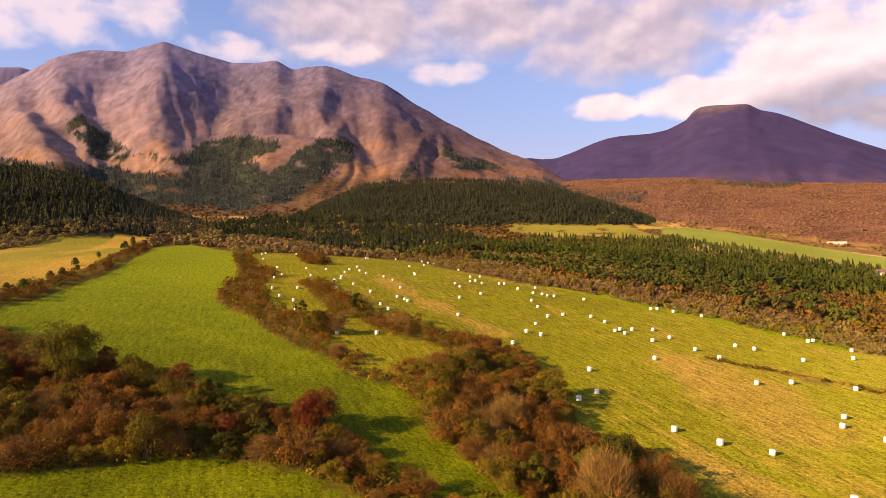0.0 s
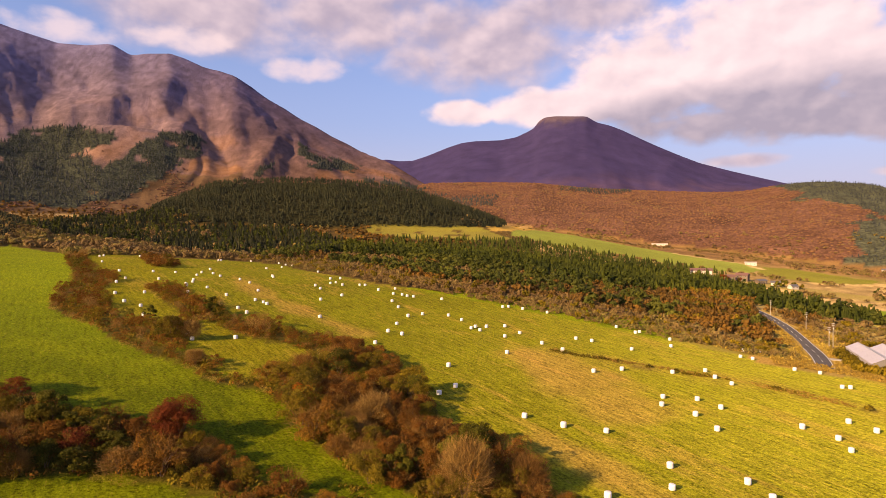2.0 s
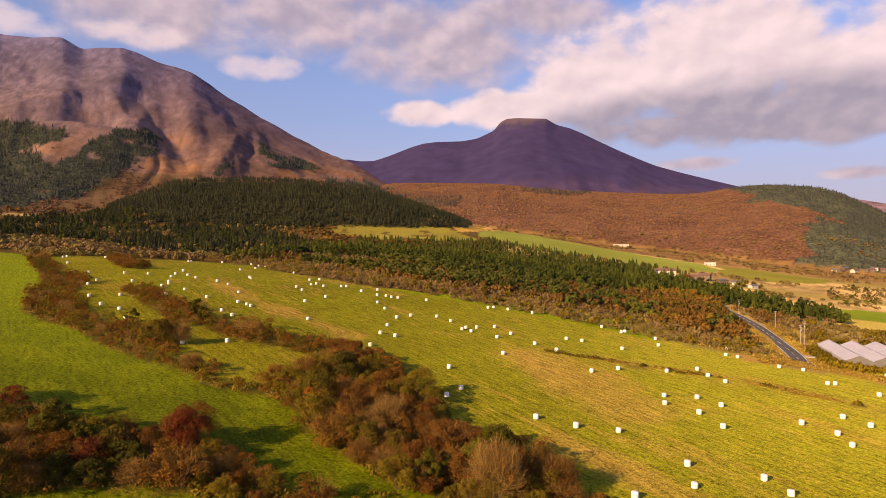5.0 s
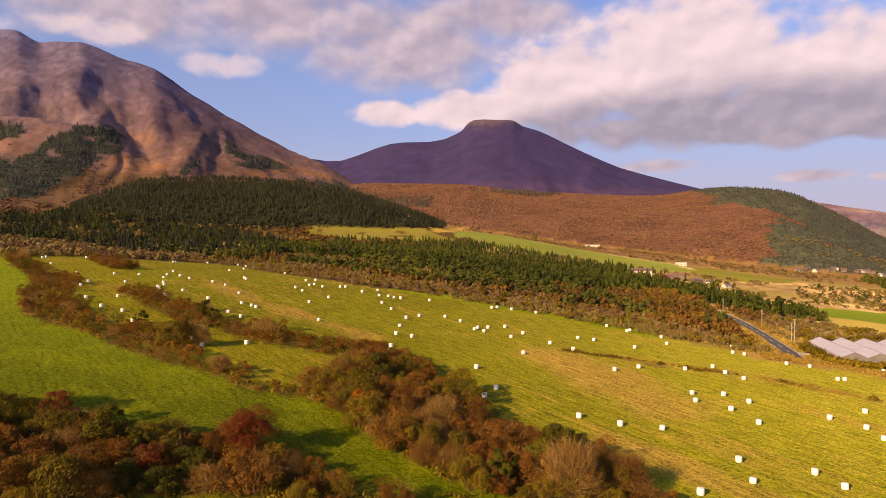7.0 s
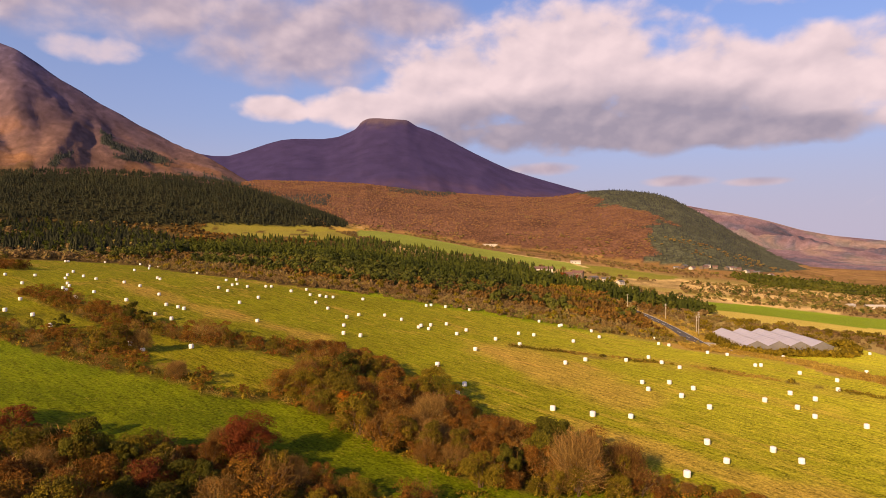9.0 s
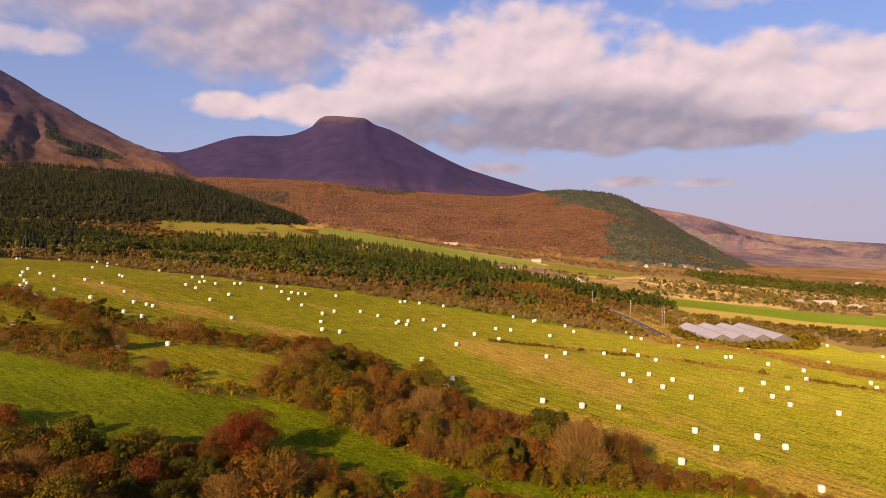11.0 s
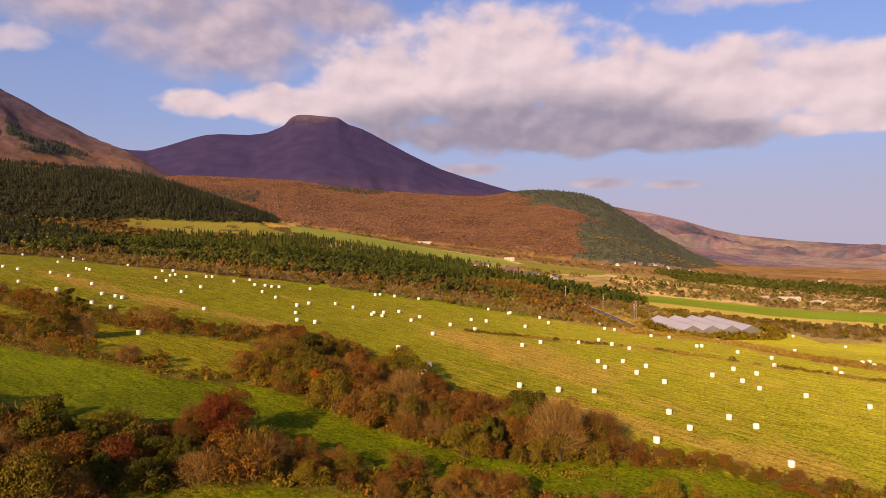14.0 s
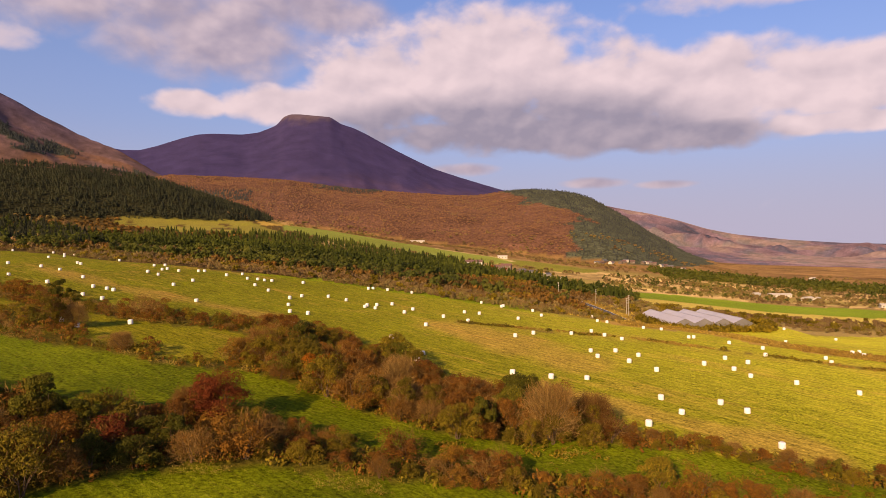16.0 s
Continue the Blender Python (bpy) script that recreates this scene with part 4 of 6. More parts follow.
def place_copy(sort, x, y, scale, turn, group):
    """Sets a copy of one of the sorts on the ground; the first use takes the original."""
    src = SORTS[sort][int(rng.integers(len(SORTS[sort])))] if sort in SORTS else sort
    m = pose(x, y, height(x, y) - 0.05, 0, 0, turn)
    ob = copy_thing(src, m) if src in USED else src
    USED.add(src)
    ob.matrix_basis = m @ Matrix.Diagonal((scale * rng.uniform(0.9, 1.15), scale * rng.uniform(0.9, 1.15), scale * rng.uniform(0.85, 1.2), 1))
    return tagged(ob, group=group)


def apart(poly, gap, r, tries=7000):
    """Places in a polygon, none closer to another than the gap."""
    p = np.array(poly, float)
    (x0, y0), (x1, y1) = p.min(0), p.max(0)
    x, y = r.uniform(x0, x1, tries), r.uniform(y0, y1, tries)
    hit = inside(x, y, poly)
    taken = np.zeros((0, 2))
    for q in np.stack([x[hit], y[hit]], 1):
        if not len(taken) or ((taken - q) ** 2).sum(1).min() > gap * gap:
            taken = np.vstack([taken, q])
    return taken


def thicket(poly, gap, mix, group, scale, seed):
    """Shrubs that fill a polygon, none closer than the gap, mixed by chance."""
    r = np.random.default_rng(seed)
    names, odds = zip(*mix)
    odds = np.array(odds) / sum(odds)
    for x, y in apart(poly, gap, r):
        place_copy(str(r.choice(names, p=odds)), x, y, r.uniform(*scale), r.uniform(0, 360), group)


FIELD_HEDGES = "shrubs of the field hedges"
thicket(COPSE, 3.6, [("russet", 9), ("olive", 4.0), ("bare", 1.5), ("green", 0.9)], FIELD_HEDGES, (0.7, 1.5), 5)
thicket(LOW_HEDGE, 3.0, [("russet", 4), ("olive", 5), ("bare", 4), ("green", 0.6)], FIELD_HEDGES, (0.28, 0.66), 10)
thicket(NEAR_HEDGE_END, 3.3, [("russet", 8), ("olive", 1.6), ("bare", 2.6), ("green", 0.2)], FIELD_HEDGES, (0.5, 0.95), 11)
thicket(NEAR_HEDGE, 4.0, [("russet", 6.5), ("olive", 6), ("bare", 1.7), ("green", 0.7), ("red", 0.4), ("orange", 0.06)], FIELD_HEDGES, (0.65, 1.45), 6)
# trees that stand out
broadleaf = plant("tree", "green", 71, 6.6, 11.5, 2.0, 46, 330, 0.15, 5, 0.32, 0, "large dark green broadleaf tree among hedge shrubs", "tree")
place_copy(broadleaf, -87, 97, 1.0, 20, "field trees")
cedar = plant("tree", "green", 172, 3.0, 5.6, 0.0, 46, 170, 0.12, 3, 0.2, 0, "dense dark green evergreen tree at the field's edge", "tree")
place_copy(cedar, 17.3, 105.2, 1.3, 0, "field trees")
maple = plant("tree", "red", 73, 3.4, 6.2, 0.7, 42, 360, 0.082, 7, 0.15, 420, "dark red maple tree above the hedge", "tree")
place_copy(maple, -32.8, 100.5, 1.25, 0, "field trees")
maple2 = plant("tree", "red", 74, 2.4, 6.0, 0.8, 27, 320, 0.080, 6, 0.14, 300, "dark red maple tree beside green shrubs", "tree")
place_copy(maple2, -65, 103.5, 1.05, 0, "field trees")
bright = plant("tree", "orange", 75, 1.8, 3.6, 0.0, 15, 190, 0.095, 5, 0.08, 420, "bright orange autumn tree in the hedge", "tree")
place_copy(bright, -16.4, 118.6, 1.7, 0, "field trees")
bare = plant("tree", "russet", 76, 3.6, 5.6, 1.0, 3, 40, 0.12, 12, 0.14, 5200, "bare grey-tan tree with a wide crown of fine twigs", "tree")
for x, y, s in ((16.4, 94, 1.35), (26, 97, 1.0), (-2.3, 117, 1.05), (-51.5, 143.5, 0.7), (-37, 103, 0.75), (-64, 166, 0.9), (45, 86, 0.45), (-5, 111, 0.8)):
    place_copy(bare, x, y, s, rng.uniform(0, 360), "field trees")
dark = plant("tree", "green", 77, 2.3, 4.6, 0.1, 22, 220, 0.115, 4, 0.12, 0, "dark green tree with a low rounded crown", "tree")
for x, y, s in ((-54, 98, 1.35), (-58, 99, 1.2), (-49, 96, 1.0), (-38, 91, 0.9), (5, 97, 1.1), (8, 99, 0.9), (-76, 203.5, 1.25), (-72, 201, 0.9), (57, 78, 0.6), (-90, 190, 0.9)):
    place_copy(dark, x, y, s, rng.uniform(0, 360), "field trees")


tall = plant("tree", "russet", 78, 2.6, 6.2, 0.5, 24, 200, 0.095, 5, 0.12, 1700, "tall russet autumn tree rising over the hedge", "tree")
for x, y, s in ((-14, 130, 0.8), (-6, 126, 0.9), (4, 118, 0.85), (-10, 118, 0.95), (8, 108, 0.9), (-2, 136, 0.75), (-74, 96, 0.8), (-84, 104, 0.9), (-38, 97, 0.7), (-60, 100, 0.75)):
    place_copy(tall, x, y, s, rng.uniform(0, 360), "field trees")
ochre = plant("tree", "olive", 79, 2.5, 5.4, 0.2, 23, 210, 0.10, 5, 0.12, 700, "olive and yellow autumn tree in the hedge", "tree")
for x, y, s in ((0, 104, 0.9), (-8, 110, 0.85), (-76, 88, 0.9), (-98, 92, 1.0), (12, 92, 0.75), (-68, 163, 1.1), (-73, 165, 0.9), (-4.5, 105, 1.0)):
    place_copy(ochre, x, y, s, rng.uniform(0, 360), "field trees")


# ---- woods and scrub: too many to count ----
def scattered(name, template, places, sizes, mat, label, category, squash=(0.85, 1.25), rounded=False):
    """Many plants of one kind joined in one mesh."""
    tv, tf = template
    n = len(places)
    turn = rng.uniform(0, 6.28, n)
    c, s = np.cos(turn)[:, None], np.sin(turn)[:, None]
    sx = (sizes * rng.uniform(0.85, 1.15, n))[:, None]
    sz = (sizes * rng.uniform(*squash, n))[:, None]
    v = np.stack([(tv[:, 0] * c - tv[:, 1] * s) * sx, (tv[:, 0] * s + tv[:, 1] * c) * sx, tv[:, 2] * sz], -1)
    v += np.asarray(places)[:, None, :]
    f = tf[None] + (np.arange(n) * len(tv))[:, None, None]
    me = mesh_from(name, v.reshape(-1, 3), f.reshape(-1, tf.shape[1]), mat, rounded)
    layer = me.attributes.new("tone", "FLOAT", "POINT")
    place = np.asarray(places)
    drift = fbm(place[:, 0] / 60, place[:, 1] / 60, 3, 220) + 0.6 * fbm(place[:, 0] / 17, place[:, 1] / 17, 2, 221)
    tone = 1 + np.clip(0.5 + 0.75 * drift + 0.55 * (rng.uniform(0, 1, n) - 0.5), 0, 1)
    layer.data.foreach_set("value", np.repeat(tone, len(tv)).astype(np.float32))
    return tagged(new(name, me), label, category, kind="stuff")


def on_land(x, y):
    return np.stack([x, y, land(x, y)], 1)


def spread(lo_r, hi_r, lo_a, hi_a, gap, seed, keep=None):
    """Places on the land between two distances and two bearings, about evenly dense."""
    r = np.random.default_rng(seed)
    area = (hi_r ** 2 - lo_r ** 2) / 2 * radians(hi_a - lo_a)
    n = int(area / gap ** 2)
    rad = np.sqrt(r.uniform(lo_r ** 2, hi_r ** 2, n))
    a = np.radians(r.uniform(lo_a, hi_a, n))
    x, y = rad * np.sin(a), rad * np.cos(a)
    if keep is not None:
        k = keep(x, y)
        x, y = x[k], y[k]
    return on_land(x, y)


def within(poly, gap, seed, keep=None):
    """Places on the land inside a polygon."""
    r = np.random.default_rng(seed)
    p = np.array(poly, float)
    (x0, y0), (x1, y1) = p.min(0), p.max(0)
    n = int((x1 - x0) * (y1 - y0) / gap ** 2)
    x, y = r.uniform(x0, x1, n), r.uniform(y0, y1, n)
    k = inside(x, y, poly)
    if keep is not None:
        k &= keep(x, y)
    return on_land(x[k], y[k])


def conifer_template(seed, tiers=6, points=7):
    """A pointed conifer 1 m high: tiers of drooping, ragged boughs."""
    r = np.random.default_rng(seed)
    v, f = [], []
    for k in range(tiers):
        t = k / tiers
        base_z, top_z = 0.10 + 0.80 * t, min(1.0, 0.10 + 0.80 * t + 0.30)
        rad = 0.25 * (1 - t) ** 0.75 + 0.03
        at = len(v)
        v.append((r.normal(0, 0.012), r.normal(0, 0.012), top_z))
        m = points * 2
        for i in range(m):
            a = 2 * math.pi * (i + r.uniform(-0.25, 0.25)) / m + k
            q = rad * (r.uniform(0.8, 1.2) if i % 2 else r.uniform(0.40, 0.6))
            v.append((math.cos(a) * q, math.sin(a) * q, base_z - (0.03 if i % 2 else -0.03) + r.normal(0, 0.012)))
        for i in range(m):
            f.append((at, at + 1 + i, at + 1 + (i + 1) % m))
    return np.array(v), np.array(f)


def dome_template(seed, sides=5):
    """A small uneven rounded crown 1 m in radius."""
    r = np.random.default_rng(seed)
    v = [(r.normal(0, 0.12), r.normal(0, 0.12), 1.15)]
    for z, q in ((0.7, 0.72), (-0.15, 1.0)):
        for i in range(sides):
            a = 2 * math.pi * (i + r.uniform(-0.2, 0.2)) / sides + z
            v.append((math.cos(a) * q * r.uniform(0.75, 1.2), math.sin(a) * q * r.uniform(0.75, 1.2), z + r.normal(0, 0.12)))
    f = [(0, 1 + i, 1 + (i + 1) % sides) for i in range(sides)]
    for i in range(sides):
        a, b = 1 + i, 1 + (i + 1) % sides
        f += [(a, a + sides, b + sides), (a, b + sides, b)]
    return np.array(v), np.array(f)


def small_conifer_template(seed):
    return conifer_template(seed, 3, 4)


def lobed_template(seed, n, size, tall=1.0, lobes=7):
    """A full crown about 1 m in radius: rounded lobes, each a close shell of leaf clumps."""
    r = np.random.default_rng(seed)
    cs, ds = [], []
    for k in range(lobes):
        a, h = 6.28 * k / lobes + r.uniform(-0.4, 0.4), r.uniform(0.15, 0.95)
        q = 0.62 * math.sqrt(1 - (h * 0.9) ** 2) * r.uniform(0.7, 1.1)
        d = r.normal(0, 1, (n // lobes, 3))
        d[:, 2] = np.abs(d[:, 2]) * 1.1 - 0.25
        d /= np.linalg.norm(d, axis=1)[:, None]
        cs.append(np.array([math.cos(a) * q, math.sin(a) * q, h * tall]) + d * r.uniform(0.34, 0.5) * r.uniform(0.85, 1.05, (n // lobes, 1)))
        ds.append(d)
    return cards(np.vstack(cs), np.vstack(ds), size, r, 0.8, 0.22)


def bushy_template(seed, n, size, tall=1.0):
    """A loose crown about 1 m in radius, of leaf clumps."""
    r = np.random.default_rng(seed)
    d = r.normal(0, 1, (n, 3))
    d /= np.linalg.norm(d, axis=1)[:, None]
    d[:, 2] = np.abs(d[:, 2]) * 0.98 - 0.05
    c = d * (r.uniform(0.5, 1.0, n) ** 0.5)[:, None] * np.array([1, 1, tall])
    c += r.normal(0, 0.10, (n, 3))
    c[:, 2] += 0.25
    return cards(c, d, size, r, 0.75, 0.32)


def along(line, width, gap, seed):
    """Places along a line, scattered to both sides."""
    r = np.random.default_rng(seed)
    xs, ys = [], []
    for (ax, ay), (bx, by) in zip(line, line[1:]):
        span = math.hypot(bx - ax, by - ay)
        n = max(1, int(span / gap))
        t, off = (np.arange(n) + r.uniform(0, 1, n)) / n, r.uniform(-width, width, n)
        xs.append(ax + (bx - ax) * t - (by - ay) / span * off)
        ys.append(ay + (by - ay) * t + (bx - ax) / span * off)
    return on_land(np.concatenate(xs), np.concatenate(ys))


# the hedges between the upper fields and the one beside the yellow field
far_shrubs = np.vstack([apart(UPPER_HEDGE, 3.9, np.random.default_rng(7), 14000), apart(MIDDLE_HEDGE, 3.7, np.random.default_rng(8)), apart(HEDGE_HEAD, 3.6, np.random.default_rng(9))])
far_shrubs = np.vstack([on_land(far_shrubs[:, 0], far_shrubs[:, 1]), along(HEDGE_L, 5.0, 1.2, 330)])
sort_of = rng.choice(6, len(far_shrubs), p=[0.24, 0.24, 0.11, 0.08, 0.28, 0.05])
for k, (kind, tint) in enumerate((("russet", "russet-brown"), ("russet", "red-brown"), ("olive", "olive-green"), ("olive", "yellowing olive"), ("bare", "bare tan"), ("green", "dark green"))):
    r_k = np.random.default_rng(300 + k)
    q = far_shrubs[sort_of == k]
    shape = twig_fan(r_k, 2.4, 3.0, 800) if kind == "bare" else leafy_crown(r_k, 2.4, 0.0, 2.7 + 0.2 * k, 14, 72, 0.118)
    scattered("hedge_shrubs", shape, q, (0.5 + 0.75 * rng.uniform(0, 1, len(q)) ** 1.6) * (1.0 + 0.3 * fbm(q[:, 0] / 18, q[:, 1] / 18, 2, 80)), TWIG if kind == "bare" else LEAF[kind], tint + " shrubs of the hedges between the fields", "hedge")

PINE_BELT = [(-175, 445), (-120, 425), (-85, 425), (-50, 400), (-20, 378), (25, 360), (78, 385), (125, 432), (185, 480), (232, 412), (262, 400), (278, 440), (262, 540), (245, 640),
             (172, 690), (67, 690), (-39, 690), (-150, 700)]
SCRUB_BELT = [(-170, 410), (-122, 402), (-80, 354), (-40, 309), (-12, 292), (24, 272), (57, 253), (86, 233), (108, 220), (124, 222), (150, 300), (182, 352), (232, 405), (186, 480), (125, 434), (78, 388),
              (25, 364), (-20, 382), (-50, 404), (-110, 430)]
RIGHT_SCRUB = [(200, 272), (226, 262), (254, 258), (297, 240), (420, 185), (500, 215), (510, 275), (440, 292), (379, 312), (317, 334), (262, 362), (228, 392), (205, 400), (190, 340), (180, 290)]
MID_SCRUB = [(345, 560), (480, 492), (570, 425), (720, 420), (760, 540), (700, 640), (590, 735), (480, 760), (400, 660)]


def hedge_pine(x, y, high, turn):
    """A small pine with a bare lower stem and a ragged rounded crown."""
    top = tagged(new("pine_tree"), "small dark green pine standing over the hedge by the yellow field", "tree", "pines beside the yellow field")
    top.matrix_basis = pose(x, y, height(x, y) - 0.05, 0, 0, turn) @ Matrix.Diagonal((high * 1.1, high * 1.1, high * 0.72, 1))
    part("trunk", mesh_from("trunk", *limb([(0, 0, -0.02), (0.01, 0, 0.4), (0, 0.01, 0.9)], [0.035, 0.025, 0.008], 6), BARK, True), top)
    part("crown", mesh_from("crown", *rounded_pine_template(int(high * 90), 260), LEAF["pine_tufts"]), top)


def rounded_pine_template(seed, n=46):
    """A pine 1 m high with a ragged, half-rounded crown of needle tufts."""
    r = np.random.default_rng(seed)
    t = r.uniform(0.0, 1.0, n) ** 0.85
    a = r.uniform(0, 6.28, n)
    q = 0.27 * np.sqrt(np.clip(1 - (t * 1.05 - 0.08) ** 2, 0.02, 1)) * r.uniform(0.55, 1.1, n)
    c = np.stack([np.cos(a) * q, np.sin(a) * q, 0.14 + 0.84 * t], 1)
    d = np.stack([np.cos(a), np.sin(a), 0.3 + 1.2 * t], 1)
    return cards(c, d, 0.12 if n < 100 else 0.07, r, 0.7, 0.28)


for x, y, high, turn in ((-203, 190, 5.2, 10), (-208, 199, 4.4, 80), (-213, 204, 5.0, 150), (-240, 234, 5.6, 40), (-180, 155, 4.4, 200), (-184, 164, 5.4, 300), (-352, 376, 7.0, 20), (-372, 404, 7.6, 110), (-386, 418, 7.2, 260), (-330, 352, 6.0, 70), (-262, 268, 4.4, 330), (-225, 222, 4.0, 190)):
    hedge_pine(x, y, high, turn)


def clear_of_road(x, y):
    return away(x, y, ROAD) > 7


def in_patch(x, y):
    """Where conifer woods stand on the slopes of the massif."""
    over = land(x, y) - plain(x, y)
    return (over > 6) & stand(x, y, land(x, y))


def from_edge(x, y):
    return away(x, y, FIELD_EDGE)


def belt(lo, hi, wobble=14):
    """Places at about these distances from the far edge of the bale field, off the road."""
    def test(x, y):
        d = from_edge(x, y) + wobble * fbm(x / 30, y / 30, 3, 210)
        return (d > lo) & (d < hi) & clear_of_road(x, y)
    return test


def clustered(x, y):
    """Autumn trees stand in groups among the pines, more of them towards the road."""
    return belt(54, 225)(x, y) & (fbm(x / 45, y / 45, 3, 212) > 0.04 - 0.3 * smooth(0, 150, x))


WOOD_LEFT = [(-250, 490), (-219, 468), (-180, 470), (-130, 560), (-131, 616), (-156, 715), (-200, 800), (-256, 880), (-330, 875), (-430, 885), (-600, 1020), (-720, 1120), (-640, 900), (-520, 690), (-470, 600), (-390, 580), (-320, 560)]
SCRUB_TOP = [(-335, 385), (-370, 440), (-345, 452), (-275, 398), (-236, 352), (-200, 400), (-165, 405), (-130, 470), (-180, 480), (-219, 478), (-250, 500), (-320, 572), (-390, 592), (-470, 612), (-475, 540), (-420, 480), (-385, 445)]
SCRUB_LEFT = [(-350, 280), (-425, 362), (-426, 388), (-426, 430), (-440, 505), (-486, 520), (-468, 440), (-480, 364), (-410, 285)]
BACK_WOOD = [(-120, 700), (-39, 690), (67, 690), (172, 690), (245, 640), (275, 700), (270, 752), (205, 786), (130, 846), (60, 875), (20, 822), (-60, 792), (-110, 815)]


OPEN_WOOD = [(-446, 405), (-463, 459), (-560, 607), (-700, 800), (-900, 1080), (-840, 1120), (-790, 980), (-630, 780), (-490, 600), (-440, 520), (-400, 475), (-420, 430)]


def plantation(x, y):
    """The conifer rows under the shaded hill and the pine wood above the fields, with open autumn ground between."""
    a, r = np.degrees(np.arctan2(x, y)), np.hypot(x, y)
    return (((a < -44.5) & (r > 640)) | ((a < -50) & (r > 600)) | (inside(x, y, WOOD_LEFT) & (fbm(x / 40, y / 40, 3, 214) > -0.3))) & ~inside(x, y, OPEN_WOOD)


def hill_wood(x, y):
    """Conifers on the foothill; its lower rim to the west stays open autumn wood."""
    z = land(x, y)
    a, e = np.degrees(np.arctan2(x, y)), np.degrees(np.arctan2(z, np.hypot(x, y)))
    return (z - plain(x, y) > 5) & (e > np.interp(a, [-29, -26, -21.8, -16], [5.1, 5.2, 4.4, 3.2]) + 0.4 * fbm(x / 30, y / 30, 2, 215)) & (fbm(x / 48, y / 48, 3, 219) > -0.75)


GROVE = [(98, 285), (112, 320), (125, 365), (145, 440), (172, 490), (198, 502), (207, 458), (190, 420), (174, 375), (160, 335), (140, 300), (125, 280)]


def off_grove(x, y):
    return ~inside(x + 8 * fbm(x / 25, y / 25, 2, 226), y + 8 * fbm(x / 25, y / 25, 2, 227), GROVE)


WOODED = SCRUB_BELT[:13] + PINE_BELT[9:]
for k in range(2):
    scattered("autumn_scrub", lobed_template(87 + k, 77, 0.16, 0.9), (p := within(SCRUB_BELT, 3.9, 94 + k, belt(-8, 62))), rng.uniform(0.8, 1.8, len(p)), LEAF["scrub_leaf"],
              "low russet autumn scrub along the edge of the bale field", "scrub")
    scattered("autumn_trees", lobed_template(185 + k, 110, 0.17, 1.1), (p := within(WOODED, 9.5, 294 + k, clustered)), rng.uniform(2.0, 4.0, len(p)), LEAF["far_leaf"],
              "orange and brown autumn trees between field and pine wood", "woodland")
    scattered("round_pines", lobed_template(285 + k, 120, 0.17, 1.3), (p := within(WOODED, 10.0, 296 + k, lambda x, y: belt(58, 235)(x, y) & off_grove(x, y) & (fbm(x / 38, y / 38, 3, 213) > 0.08 + 0.42 * smooth(50, 150, x) - 0.25 * smooth(120, 200, from_edge(x, y)) - 0.16 * (1 - smooth(70, 110, from_edge(x, y)))))), rng.uniform(2.6, 4.8, len(p)), LEAF["pine_tufts"],
              "rounded green pines between field and pine wood", "woodland")
    scattered("pine_wood", rounded_pine_template(81 + k), (p := within(PINE_BELT, 9.5, 90 + k, lambda x, y: belt(170, 500, 40)(x, y) & off_grove(x, y))), rng.uniform(4, 9.5, len(p)), LEAF["conifer"], "dense dark green pine wood beyond the bale field", "woodland")
    scattered("pine_wood", conifer_template(83 + k), (p := within(PINE_BELT, 8.0, 190 + k, lambda x, y: belt(205, 600, 40)(x, y) & off_grove(x, y))), rng.uniform(4.5, 9.5, len(p)), LEAF["conifer"], "dense dark green pine wood beyond the bale field", "woodland")
    scattered("conifer_wood", conifer_template(85 + k), (p := spread(455, 1300, -60, -11, 12.5, 92 + k, plantation)), rng.uniform(4, 11, len(p)), LEAF["hill_needles"],
              "dark conifer plantation at the foot of the hills", "woodland")
for kind, apart_m, seed, tint in (("far_leaf", 6.2, 301, "rust-orange and brown"), ("olive", 9.0, 302, "olive-green"), ("pine_tufts", 13.0, 303, "dark green")):
    scattered("grove_trees", lobed_template(seed, 110, 0.17, 1.15), (p := within(GROVE, apart_m, seed, clear_of_road)), rng.uniform(2.0, 4.2, len(p)), LEAF[kind], tint + " rounded trees of the grove beside the road", "woodland")
scattered("conifer_wood", rounded_pine_template(86), (p := spread(440, 1300, -60, -11, 11, 192, plantation)), rng.uniform(4, 9, len(p)), LEAF["conifer"],
          "mixed green trees in the conifer plantation", "woodland")
scattered("pine_wood", conifer_template(88, 5, 5), (p := within(BACK_WOOD, 8.0, 193)), rng.uniform(4.5, 9.0, len(p)), LEAF["conifer"], "dense dark green pine wood beside the far green field", "woodland")
scattered("autumn_trees", lobed_template(189, 56, 0.24, 1.1), (p := spread(520, 1150, -48, -14, 10.0, 197, lambda x, y: ~inside(x, y, YELLOW_LEFT) & ~inside(x, y, GREEN_LEFT) & ~plantation(x, y) & ~hill_wood(x, y) & ~inside(x, y, PINE_BELT) & ~inside(x, y, BACK_WOOD) & ~inside(x, y, YELLOW_FAR))), rng.uniform(1.8, 4.6, len(p)),
          LEAF["scrub_leaf"], "russet and orange autumn trees below the massif", "woodland")
scattered("autumn_scrub", bushy_template(186, 34, 0.28), (p := within(WOODED, 5.6, 205, belt(38, 225))), rng.uniform(1.1, 2.4, len(p)), LEAF["scrub_leaf"], "low brown scrub between the trees before the pine wood", "scrub")
scattered("green_scrub", lobed_template(192, 77, 0.19, 1.0), (p := within(WOODED, 9.5, 206, belt(2, 120))), rng.uniform(1.0, 2.6, len(p)), LEAF["olive"], "olive-green bushes among the scrub beside the bale field", "scrub")
